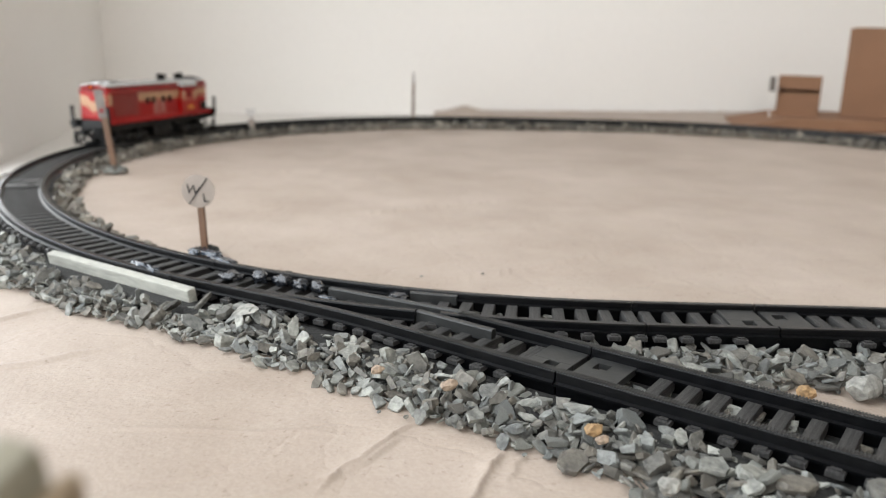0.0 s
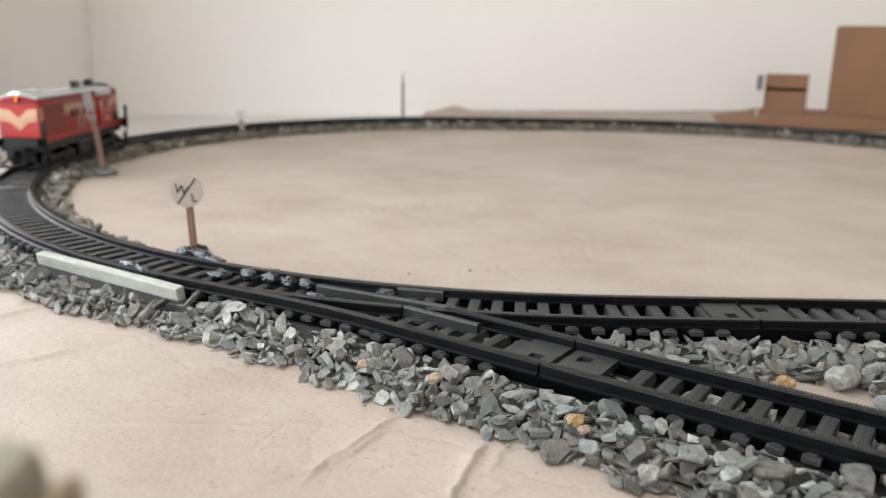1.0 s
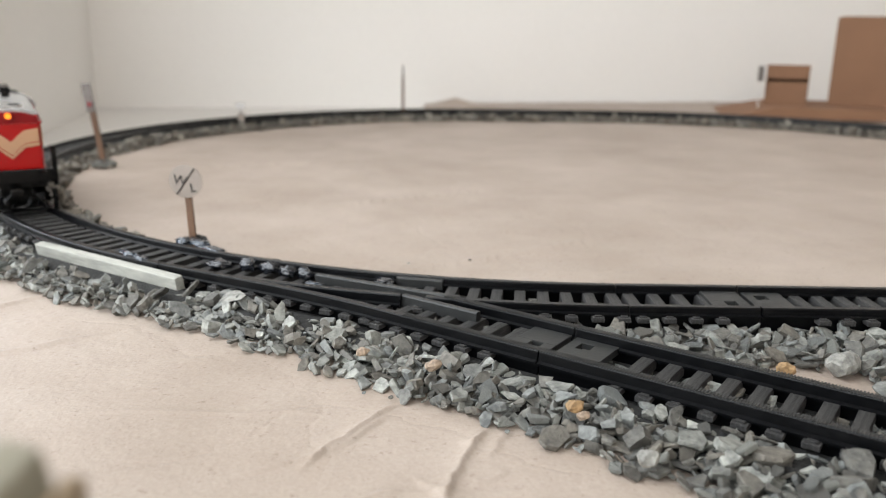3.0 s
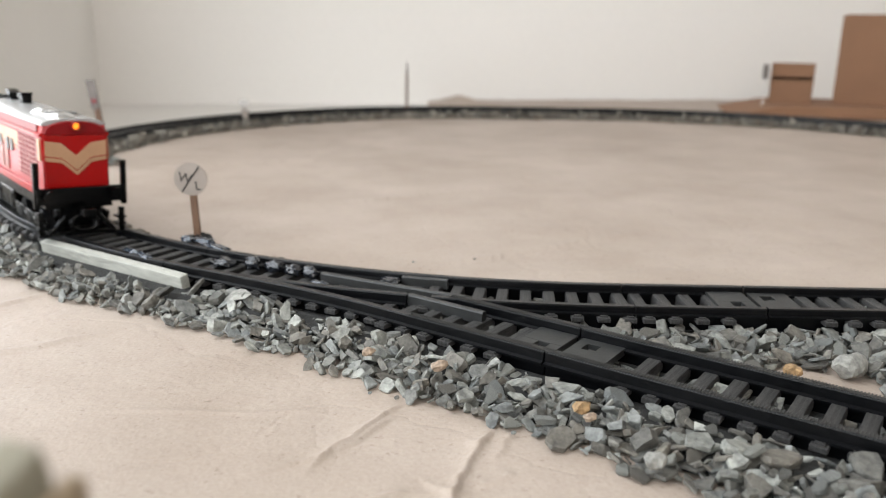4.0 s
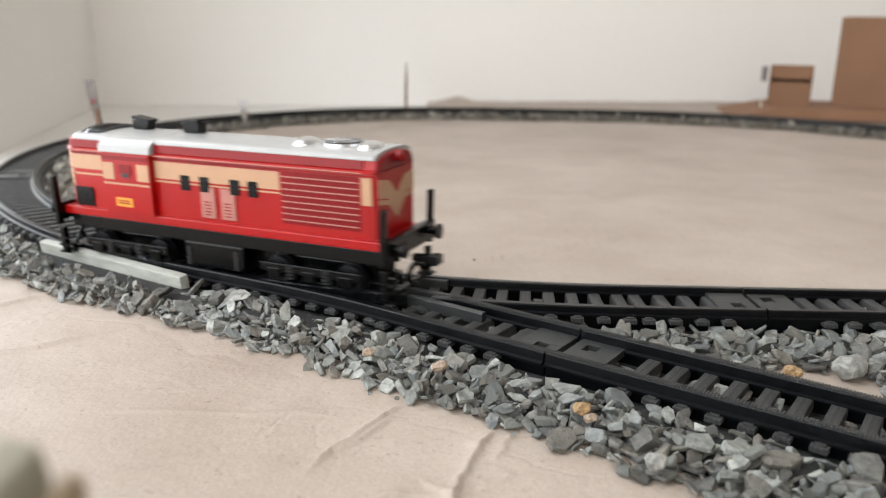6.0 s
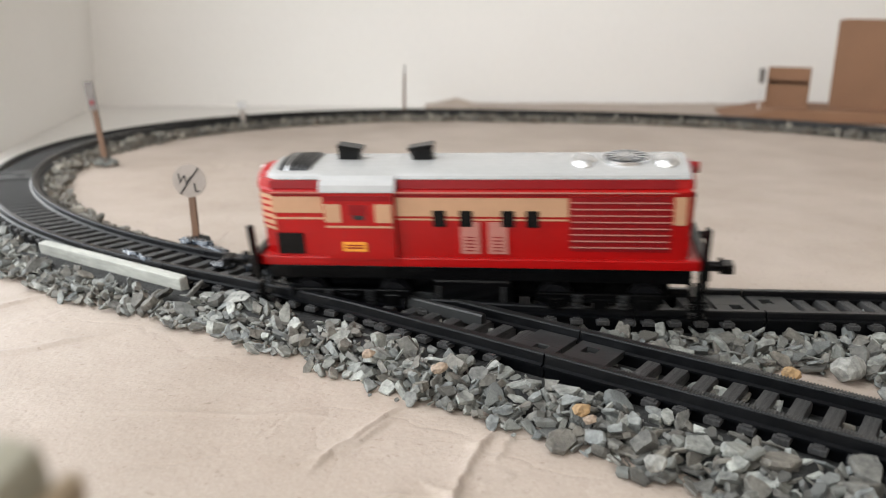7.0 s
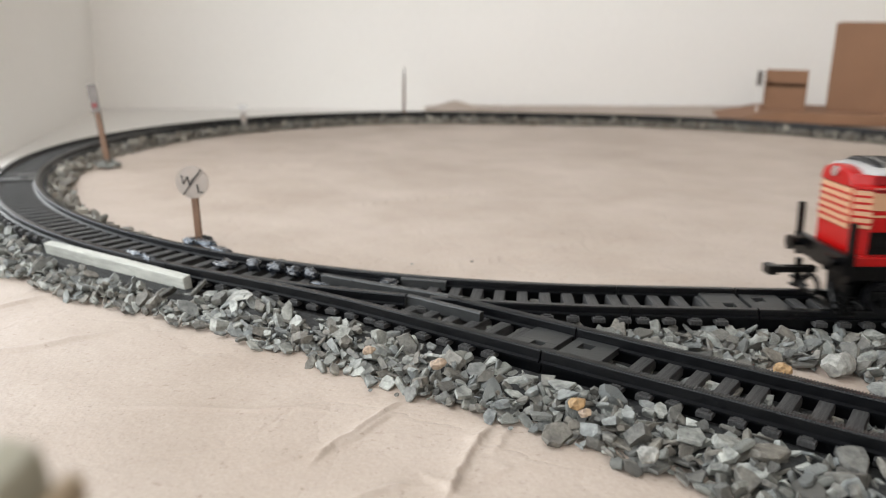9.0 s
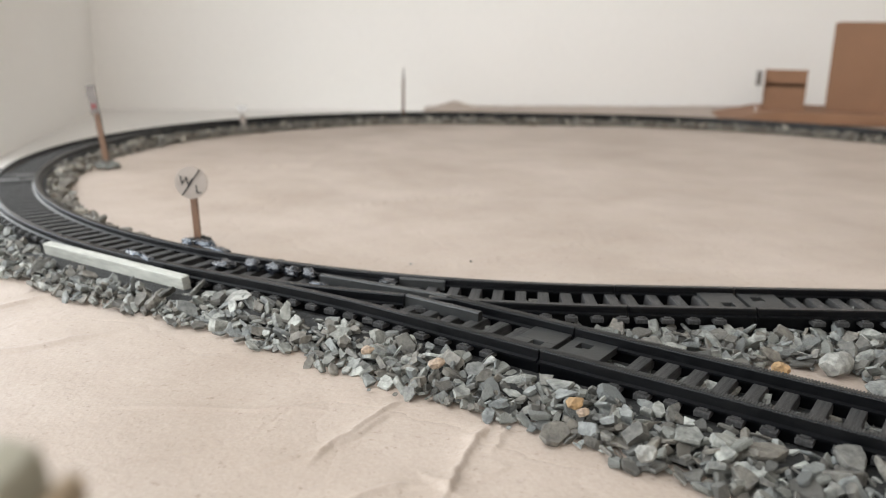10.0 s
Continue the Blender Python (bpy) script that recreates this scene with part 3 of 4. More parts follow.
def build_ballast():
    rnd = random.Random(11)
    kinds = []
    for i in range(26):
        bm = stone_bm(rnd, rnd.choice((0.14, 0.18, 0.22, 0.28, 0.36, 0.46)))
        me = bpy.data.meshes.new("stone")
        bm.to_mesh(me)
        bm.free()
        me.materials.append(M_STONE)
        kinds.append(me)

    def band(at, s0, s1, off0, off1, dens, top, peak=0.35):
        """Spots in a strip beside a track; a heap highest near the sleepers."""
        n = int(abs(s1 - s0) * abs(off1 - off0) * dens)
        spots = []
        for _ in range(n):
            s = rnd.uniform(s0, s1)
            u = rnd.random()
            edge = 0.22 * noise.noise(Vector((s * 60, off0 * 50, 1))) + 0.12 * noise.noise(Vector((s * 190, off0 * 50, 4)))
            if u > 0.88 + edge:
                continue
            p, d = at(s)
            q = p + Vector((-d.y, d.x)) * (off0 + (off1 - off0) * u)
            off_strip = (q - Vector((-0.1352, 0.3200))).dot(Vector((0.5315, 0.847)))
            by_strip = -0.178 < q.x < -0.093 and -0.013 < off_strip < 0.006
            if by_strip and off_strip > -0.0050:
                continue
            h = top * (1 - max(0, u - peak) / (1 - peak)) * (0.7 + 0.5 * noise.noise(Vector((s * 90, u * 3, 2))))
            spots.append((q.x, q.y, 0.0 if by_strip else 0.0020 * rnd.randint(0, int(max(0, h) / 0.0018))))
        return spots

    # near side: outside of the loop, then of the siding
    near = band(side_at, 0.055, SIDE_BEND + 0.27, -0.0192, -0.047, 900000, 0.0056)
    left = band(loop_at, -0.42, TOE_S + 0.06, -0.0194, -0.045, 900000, 0.0056)
    wedge = []
    for _ in range(14000):
        x, y = rnd.uniform(0.046, 0.26), rnd.uniform(0.16, 0.2640)
        p = Vector((x, y))
        v = SIDE_N.dot(p) - SIDE_C
        low = 0.0165 + 0.030 * max(0.0, min(1.0, (x - 0.085) / 0.022))
        if v > low and y < CY - R - 0.0150 and (p - Vector((0.1225, 0.2310))).length > 0.0065:
            wedge.append((x, y, 0.0020 * rnd.randint(0, 1)))
    under = []
    for at, a, b in ((side_at, 0.05, SIDE_BEND + 0.25), (loop_at, -0.40, ST + 0.1)):
        for _ in range(int((b - a) * 1100)):
            p, d = at(rnd.uniform(a, b))
            q = p + Vector((-d.y, d.x)) * rnd.uniform(-0.010, 0.010)
            under.append((q.x, q.y, rnd.uniform(0.0014, 0.0026)))
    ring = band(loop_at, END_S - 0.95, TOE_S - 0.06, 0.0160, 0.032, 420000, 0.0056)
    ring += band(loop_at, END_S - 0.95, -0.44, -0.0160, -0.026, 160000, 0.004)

    bed = thing("ballast_bed", "loose grey-green slate chips heaped along the track", "ballast")
    chips = strew(near + left, rnd, 0.0048, 0.285) + strew(wedge, rnd, 0.0047, 0.285)
    # the chips along the siding are pieces of their own
    own = [i for i, m in enumerate(chips) if 0.0 < m.translation.x < 0.125 and m.translation.y < 0.262]
    rnd.shuffle(own)
    chosen = set(own[:300])
    for i in sorted(chosen):
        o = new("stone", rnd.choice(kinds))
        o.parent = bed
        o.matrix_local = chips[i]
    verts, faces = [], []
    rest = [m for i, m in enumerate(chips) if i not in chosen] + strew(under, rnd, 0.0036)
    shapes = [([v.co.copy() for v in me.vertices], [tuple(p.vertices) for p in me.polygons]) for me in kinds]
    for m in rest:
        vs, fs = rnd.choice(shapes)
        b = len(verts)
        verts += [m @ v for v in vs]
        faces += [tuple(b + i for i in f) for f in fs]
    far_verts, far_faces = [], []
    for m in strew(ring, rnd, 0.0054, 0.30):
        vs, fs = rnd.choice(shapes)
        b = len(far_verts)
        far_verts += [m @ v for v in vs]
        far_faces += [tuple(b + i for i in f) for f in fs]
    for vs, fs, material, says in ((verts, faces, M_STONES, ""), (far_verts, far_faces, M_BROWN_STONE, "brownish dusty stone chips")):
        me = bpy.data.meshes.new("gravel")
        me.from_pydata(vs, [], fs)
        me.materials.append(material)
        g = new("gravel", me)
        g.parent = bed
        tagged(g, says, kind="stuff")

    # near-black mound under chips and track; shade of the gaps painted into its colour
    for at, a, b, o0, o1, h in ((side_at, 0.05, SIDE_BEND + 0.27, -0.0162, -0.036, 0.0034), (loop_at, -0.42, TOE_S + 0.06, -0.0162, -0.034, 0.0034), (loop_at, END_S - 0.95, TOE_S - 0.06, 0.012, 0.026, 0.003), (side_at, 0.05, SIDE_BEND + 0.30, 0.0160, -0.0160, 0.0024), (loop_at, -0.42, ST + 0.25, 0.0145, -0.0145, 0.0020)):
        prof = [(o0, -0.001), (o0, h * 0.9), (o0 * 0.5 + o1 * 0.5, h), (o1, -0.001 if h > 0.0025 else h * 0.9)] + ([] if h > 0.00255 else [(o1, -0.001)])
        sw = part("gap_shade_mound", sweep(offset_line(at, a, b, 0), prof), M_BED, bed, "dark mound under the chips with the shade of the gaps painted in")

    # single pebbles of other colours
    def pebble(label, material, x, y, z, k, flat=0.8, turn=20, group=""):
        r2 = random.Random(int(x * 1e5))
        bm = bmesh.new()
        bmesh.ops.create_icosphere(bm, subdivisions=2, radius=0.55)
        seed = Vector((r2.uniform(0, 50), r2.uniform(0, 50), 0))
        for v in bm.verts:
            v.co *= 1 + 0.45 * noise.noise(v.co * 2.2 + seed) + 0.15 * noise.noise(v.co * 6 + seed)
            v.co.z *= flat * 0.9
            v.co.y *= 0.8
        bm.transform(Matrix.Diagonal((k * 0.8, k * 0.8, k * 0.8, 1)))
        o = part("pebble", bm, material)
        o.matrix_world = pose(x, y, z, 12, -8, turn)
        tagged(o, label, "pebble", group)

    pebble("small ochre yellow pebble on the grey chips", M_YELLOW, 0.0348, 0.1904, 0.0078, 0.0052)
    pebble("small tan pebble on the grey chips", M_PINK, 0.0365, 0.1880, 0.0066, 0.0038)
    pebble("small ochre yellow pebble between the tracks", M_YELLOW, 0.1034, 0.2275, 0.0030, 0.0066)
    pebble("small pinkish pebble on the grey chips", M_PINK, -0.0013, 0.2158, 0.0075, 0.0052)
    pebble("small tan pebble on the grey chips", M_PINK, -0.0223, 0.2264, 0.0070, 0.0045)
    pebble("small whitish pebble among the grey chips", M_WHITE_STONE, 0.0485, 0.1700, 0.0052, 0.0060)
    pebble("large grey angular stone between the tracks", M_WHITE_STONE, 0.1225, 0.2310, 0.0036, 0.0125, 0.75)
    pebble("flat grey angular stone between the tracks", M_STONE, 0.1290, 0.2160, 0.0018, 0.0120, 0.35)
    for x, y, k in ((-0.0142, 0.3444, 0.0019), (0.0127, 0.3509, 0.0020), (-0.0128, 0.2094, 0.0020), (-0.0205, 0.2120, 0.0016), (0.0180, 0.1905, 0.0018)):
        pebble("tiny dark crumb of stone on the paper", M_STONE, x, y, 0.0006, k, 0.5, 40, "crumbs on the paper")
    pebble("flat pale stone chip beside the track", M_WHITE_STONE, -0.0743, 0.2775, 0.0062, 0.0125, 0.16, -30)


# ---- line-side things ----
def strip():
    a, b = Vector((-0.1745, 0.3425)), Vector((-0.0980, 0.2945))
    d = b - a
    bm = boxed(-d.length / 2, d.length / 2, -0.0020, 0.0020, -0.003, 0.0046, bevel=0.0006)
    o = part("wooden_strip", bm, M_STRIP)
    o.matrix_world = pose(*((a + b) / 2), 0.0038, 10, 0, math.degrees(math.atan2(d.y, d.x)))
    tagged(o, "pale wooden strip lying along the track ballast", "wooden strip")


def heap(x, y, r, h, label, material=None):
    """Little mound that holds a post."""
    rnd = random.Random(int(abs(x) * 1e5))
    t = thing("stone_heap", label, "stone heap")
    for i in range(16):
        a, q = rnd.uniform(0, 6.28), rnd.random()
        bm = stone_bm(rnd, 0.5)
        k = 0.005
        bm.transform(Matrix.Diagonal((k, k, k, 1)))
        o = part("stone", bm, material or M_STONE, t)
        o.matrix_local = pose(x + r * q * math.cos(a), y + r * q * math.sin(a), h * (1 - q) + 0.001, rnd.uniform(-30, 30), rnd.uniform(-30, 30), rnd.uniform(0, 360))


def letters(body, size, material, name, parent, m):
    cu = bpy.data.curves.new(name, 'FONT')
    cu.body, cu.size, cu.align_x, cu.align_y, cu.extrude = body, size, 'CENTER', 'CENTER', 0.00008
    tmp = bpy.data.objects.new(name, cu)
    scene.collection.objects.link(tmp)
    me = bpy.data.meshes.new_from_object(tmp.evaluated_get(bpy.context.evaluated_depsgraph_get()))
    bpy.data.objects.remove(tmp)
    me.materials.append(material)
    o = new(name, me)
    o.parent = parent
    o.matrix_local = m
    return o


def whistle_board():
    t = thing("whistle_board", "round card sign on a wooden stick beside the track", "track sign")
    bm = bmesh.new()
    tube(bm, (0, 0.0003, 0.0215), (0, -0.0003, 0.0215), 0.0077, seg=48)
    bm.transform(Matrix.Translation((0, -0.0018, 0.0088)))
    disc = part("disc", bm, M_SIGNPAPER, t, "round pale grey-brown card disc")
    part("stick", boxed(-0.0015, 0.0015, -0.0014, 0.0010, -0.001, 0.024, bevel=0.0003), M_STICK, t)
    up = pose(0, 0, 0, 90, 0, 0)
    letters("W", 0.0062, M_INK, "letter", disc, pose(-0.0024, -0.00235, 0.0308) @ up @ pose(0, 0, 0, 0, 0, -14))
    letters("L", 0.0060, M_INK, "letter", disc, pose(0.0032, -0.00235, 0.0270) @ up @ pose(0, 0, 0, 0, 0, 4))
    part("slash", boxed(-0.0075, 0.0075, -0.0025, -0.0022, -0.00025, 0.00025, m=pose(0, 0, 0.0303, 0, -52, 0)), M_INK, disc)
    t.matrix_world = pose(-0.1172, 0.3725, 0.0005, 0, -2.5, 0)
    heap(-0.1172, 0.3725, 0.006, 0.002, "small heap of stones round a sign stick", M_BED)


def signal_post():
    t = thing("signal_post", "leaning brown wooden post with a small sign", "post")
    part("stick", boxed(-0.0019, 0.0019, -0.0019, 0.0019, 0, 0.045, bevel=0.0004), M_STICK, t)
    pl = part("sign_plate", boxed(-0.0032, 0.0032, -0.0030, -0.0021, 0.041, 0.0615, bevel=0.0003), M_SIGNGREY, t, "mottled grey paper sign plate")
    bm = bmesh.new()
    tube(bm, (0, -0.0030, 0.0465), (0, -0.0034, 0.0465), 0.0017, seg=20)
    part("red_dot", bm, M_REDINK, pl, "dark red painted dot")
    t.matrix_world = pose(-0.2510, 0.5938, -0.0005, 0, -6.8, 6)
    heap(-0.2510, 0.5938, 0.008, 0.004, "small heap of stones round a wooden post")


def small_posts():
    t = thing("track_sign", "small pale sign on a short grey post", "track sign")
    part("stick", boxed(-0.0032, 0.0032, -0.0015, 0.0015, 0, 0.0165, bevel=0.0004), M_SIGNPAPER, t)
    part("sign_plate", boxed(-0.0048, 0.0048, -0.0022, -0.0014, 0.0205, 0.0270, bevel=0.0006), M_WHITECARD, t, "pale card sign plate")
    part("wire", boxed(-0.0006, 0.0006, -0.0006, 0.0006, 0.0165, 0.0240), M_SIGNGREY, t)
    t.matrix_world = pose(-0.212, 0.845, 0)
    heap(-0.212, 0.845, 0.007, 0.003, "small heap of stones round a short post")
    t = thing("line_post", "thin upright brown wire post by the track", "post")
    bm = bmesh.new()
    tube(bm, (0, 0, 0), (0, 0, 0.050), 0.0017, 0.0014)
    part("stick", bm, M_STICK, t)
    bm = bmesh.new()
    tube(bm, (0, 0, 0.050), (0, 0, 0.062), 0.0012, 0.0006)
    part("tip", bm, M_SIGNGREY, t, "thin grey tip")
    t.matrix_world = pose(-0.0513, 0.985, 0)
    t = thing("line_post", "small dark head on a thin white post at the platform", "post")
    bm = bmesh.new()
    tube(bm, (0, 0, 0), (0, 0, 0.036), 0.0008)
    part("stick", bm, M_CEIL, t)
    part("head", boxed(-0.0032, 0.0032, -0.002, 0.002, 0.034, 0.053, bevel=0.0005), M_SIGNGREY, t)
    t.matrix_world = pose(0.4135, 1.085, 0.0105)


def station():
    """Cardboard platform with two cardboard buildings."""
    turn = -9.0
    base = pose(0.381, 1.045, 0, 0, 0, turn)
    bm = bmesh.new()
    prof = [(-0.024, 0.0), (0.040, 0.0135), (0.50, 0.0135), (0.50, 0.0)]
    a = [bm.verts.new((x, 0, z)) for x, z in prof]
    b = [bm.verts.new((x + 0.010, 0.16, z)) for x, z in prof]
    bm.faces.new(a)
    bm.faces.new(b[::-1])
    for i in range(4):
        bm.faces.new((a[i], b[i], b[(i + 1) % 4], a[(i + 1) % 4]))
    bmesh.ops.recalc_face_normals(bm, faces=bm.faces)
    bmesh.ops.bevel(bm, geom=bm.edges[:], offset=0.0008, segments=2, affect='EDGES')
    o = part("platform", bm, M_CARD)
    o.matrix_world = base
    tagged(o, "low brown cardboard platform with a sloped end", "platform")
    t = thing("cardboard_hut", "small open-fronted brown cardboard hut on the platform", "model building")
    w, dp, h, th = 0.0525, 0.028, 0.0515, 0.0015
    part("wall", boxed(-w / 2, -w / 2 + th, 0, dp, 0, h, bevel=0.0003), M_CARD, t)
    part("wall", boxed(w / 2 - th, w / 2, 0, dp, 0, h, bevel=0.0003), M_CARD, t)
    part("wall", boxed(-w / 2 + th, w / 2 - th, dp - th, dp, 0, h - th), M_CARD, t)
    part("front_panel", boxed(-w / 2 + th, w / 2 - th, 0.0006, 0.0006 + th, 0, 0.0300, bevel=0.0003), M_CARD, t)
    part("roof", boxed(-w / 2 + th, w / 2 - th, 0.0, dp - th, h - th, h), M_CARD, t)
    part("fascia", boxed(-w / 2 + th, w / 2 - th, -0.0012, 0.0004, 0.0345, h - 0.0003, bevel=0.0003), M_CARD, t)
    # sheet behind the slot that paints the shade inside the hut
    part("shade_sheet", boxed(-w / 2 + th, w / 2 - th, dp - 0.012, dp - 0.011, 0.002, h - 0.004), M_CARD_SHADE, t, "inner sheet of the hut with shade painted in")
    t.matrix_world = pose(0.4510, 1.090, 0.0133, 0, 0, -23)
    t = thing("cardboard_building", "tall plain brown cardboard box building", "model building")
    bm = boxed(0, 0.17, 0, 0.06, 0, 0.1135, bevel=0.0012)
    part("wall", bm, M_CARD, t)
    part("flap", boxed(0.004, 0.166, 0.004, 0.056, 0.1135, 0.1148, bevel=0.0004), M_CARD, t, "thin folded cardboard top")
    t.matrix_world = pose(0.5120, 1.100, 0.0133, 0, 0, -26)


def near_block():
    # stand-in for an unknown object near the lens, placed to fit the camera's view
    t = thing("near_camera_lump", "olive grey lump with a brown edge that follows the camera", "clay lump")
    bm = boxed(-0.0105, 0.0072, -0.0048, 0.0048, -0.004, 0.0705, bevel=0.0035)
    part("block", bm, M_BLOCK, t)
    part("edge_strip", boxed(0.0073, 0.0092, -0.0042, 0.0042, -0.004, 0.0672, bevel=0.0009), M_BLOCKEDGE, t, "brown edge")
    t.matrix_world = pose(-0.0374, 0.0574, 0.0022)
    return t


strip()
whistle_board()
signal_post()
small_posts()
station()
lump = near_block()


# ---- locomotive ----
def hood_profile(w, z0, ze, zt):
    """Half-round roofed body section: straight sides, small eave, sloped top band."""
    return [(-w, z0), (w, z0), (w, ze), (w + 0.0009, ze + 0.0003), (w + 0.0009, ze + 0.0012), (w - 0.0002, ze + 0.0018), (w - 0.0009, zt), (-w + 0.0009, zt), (-w + 0.0002, ze + 0.0018), (-w - 0.0009, ze + 0.0012), (-w - 0.0009, ze + 0.0003), (-w, ze)]


def roof_profile(w, z0, zt, n=14):
    pts = [(w, z0)]
    for i in range(n + 1):
        a = math.pi * i / n
        pts.append((w * math.cos(a) * (1 - 0.02 * math.sin(a)), z0 + 0.0004 + (zt - z0 - 0.0004) * math.sin(a) ** 0.75))
    pts.append((-w, z0))
    return pts


HW, Z0, ZE, ZT, ZTOP = 0.0140, 0.0147, 0.0392, 0.0440, 0.0470
X0, X1 = -0.0722, 0.0702
E0, E1 = -0.0735, 0.0740         # buffer beams
CAB0, CAB1 = -0.0490, -0.0250
loco = None
AXLES = []
LOW = ("under_floor", "fuel_tank", "tank_strap", "bogie_frame", "wheelset", "step", "rail_guard", "coupling_loop")
LIFT = 0.0040


def build_loco():
    global loco
    t = thing("locomotive", "red and cream toy diesel locomotive with a grey roof", "model locomotive")
    loco = t
    S = lambda y0, y1: ((y0, y1), (-y1, -y0))
    frame_ = part("footplate", boxed(E0 - 0.001, E1 + 0.0005, -0.0152, 0.0152, Z0 - 0.0012, Z0 + 0.0022, bevel=0.0005), M_RED, t)
    # long hood
    lh = part("long_hood", loft(hood_profile(HW, Z0 + 0.002, ZE, ZT), [CAB1, X1 - 0.004, X1], [(1, 1, 0), (1, 1, 0), (0.96, 1, 0)]), M_RED, t)
    sh = part("short_hood", loft(hood_profile(HW, Z0 + 0.002, ZE, ZT), [X0, X0 + 0.0055, CAB0], [(0.76, 1, 0), (1, 1, 0), (1, 1, 0)]), M_RED, t)
    cab = part("cab", loft([(-0.0165, Z0 + 0.002), (0.0165, Z0 + 0.002), (0.0165, 0.0395), (0.0165, 0.0406), (-0.0165, 0.0406), (-0.0165, 0.0395)], [CAB0, CAB1]), M_RED, t)
    part("hood_roof", loft(roof_profile(HW - 0.0006, ZT, ZTOP), [CAB1 + 0.0005, X1 - 0.004, X1 - 0.0004], [(1, 1, ZT), (1, 1, ZT), (0.985, 0.96, ZT)]), M_ROOF, t, "glossy light grey rounded roof", smooth=False)
    part("hood_roof", loft(roof_profile(HW - 0.0006, ZT, ZTOP), [X0 + 0.003, X0 + 0.007, CAB0 - 0.0005], [(0.82, 0.85, ZT), (1, 1, ZT), (1, 1, ZT)]), M_ROOF, t, "glossy light grey rounded roof")
    part("cab_roof", loft(roof_profile(0.0171, 0.0406, ZTOP + 0.0002), [CAB0 - 0.0008, CAB1 + 0.0008]), M_ROOF, t, "glossy light grey cab roof")
    # dark upper band of both hoods
    for a, b in ((CAB1 + 0.0003, X1 - 0.0045), (X0 + 0.0045, CAB0 - 0.0003)):
        for k in (-1, 1):
            bm = boxed(a, b, -0.00025, 0.00025, -0.0014, 0.0014)
            o = part("eave_band", bm, M_DRED, t, "dark red band under the roof")
            o.matrix_local = pose(0, k * (HW - 0.0002), 0.0425, k * 9, 0, 0)
            part("eave_line", boxed(a, b, k * (HW + 0.0009) - 0.0002, k * (HW + 0.0009) + 0.0002, ZE + 0.0006, ZE + 0.0010), M_PALE, t, "thin pale pink line")
    # cream bands with thin lines
    for k in (-1, 1):
        def plate(name, x0, x1, z0, z1, material, y, depth=0.00022, label="", parent=t):
            ya = k * (y + depth / 2)
            return part(name, boxed(x0, x1, ya - depth / 2, ya + depth / 2, z0, z1, bevel=0.00005), material, parent, label)
        y = HW
        plate("cream_band", CAB1 + 0.0004, 0.0322, 0.0315, 0.0380, M_CREAM, y, parent=lh, label="cream painted band")
        plate("dark_line", CAB1 + 0.0004, 0.0322, 0.0384, 0.0390, M_DRED, y, parent=lh)
        plate("cream_line", CAB1 + 0.0004, 0.0322, 0.0301, 0.0307, M_CREAM, y, parent=lh)
        plate("cream_band", X0 + 0.0045, CAB0 - 0.0004, 0.0325, 0.0383, M_CREAM, y, parent=sh, label="cream painted band")
        plate("cream_line", X0 + 0.0045, CAB0 - 0.0004, 0.0302, 0.0309, M_CREAM, y, parent=sh)
        plate("dark_line", X0 + 0.0045, CAB0 - 0.0004, 0.0386, 0.0392, M_DRED, y, parent=sh)
        yc = 0.0165
        plate("cream_band", CAB0 + 0.0004, -0.0430, 0.0300, 0.0365, M_CREAM, yc, parent=cab, label="cream painted band")
        plate("cream_band", -0.0313, CAB1 - 0.0006, 0.0300, 0.0365, M_CREAM, yc, parent=cab, label="cream painted band")
        plate("cream_line", CAB0 + 0.0004, CAB1 - 0.0006, 0.0281, 0.0288, M_CREAM, yc, parent=cab)
        plate("dark_line", CAB0 + 0.0004, CAB1 - 0.0006, 0.0376, 0.0394, M_DRED, yc, parent=cab)
        w = plate("cab_window", -0.0402, -0.0342, 0.0325, 0.0362, M_DRED, yc, 0.0003, parent=cab, label="dark red framed cab window")
        plate("window_glass", -0.0388, -0.0352, 0.0312, 0.0326, M_DGREY, yc + 0.0002, 0.0004, parent=w)
        plate("number_plate", -0.0432, -0.0350, 0.0196, 0.0230, M_ORANGE, yc, 0.0003, parent=cab, label="orange-yellow plate")
        plate("plate_mark", -0.0422, -0.0360, 0.0206, 0.0212, M_DRED, yc + 0.0003, 0.0001, parent=cab)
        plate("plate_mark", -0.0422, -0.0360, 0.0216, 0.0221, M_DRED, yc + 0.0003, 0.0001, parent=cab)
        plate("hatch", X0 + 0.0052, X0 + 0.0146, 0.0176, 0.0252, M_BLACK, y, 0.0005, parent=sh, label="black square hatch")
        for x in (-0.0102, -0.0012, 0.0126, 0.0206):
            plate("hood_window", x - 0.0021, x + 0.0021, 0.0280, 0.0336, M_BLACK, y + 0.0002, 0.0004, parent=lh, label="small black window")
        for x in (0.0000, 0.0092):
            d = plate("hood_door", x - 0.0032, x + 0.0032, 0.0184, 0.0297, M_PALE, y + 0.00025, 0.0003, parent=lh, label="pale pink painted door")
            for j in range(5):
                plate("door_slit", x - 0.0016, x + 0.0016, 0.0194 + j * 0.0012, 0.0198 + j * 0.0012, M_DRED, y + 0.0006, 0.0001, parent=d)
        plate("chevron_end", 0.0652, 0.0690, 0.0290, 0.0384, M_CREAM, y - 0.0004, 0.0007, parent=lh, label="cream end of the chevron")
        gr = plate("radiator_grille", 0.0327, 0.0645, 0.0196, 0.0385, M_DRED, y, 0.0002, parent=lh, label="dark red grille with pale slats")
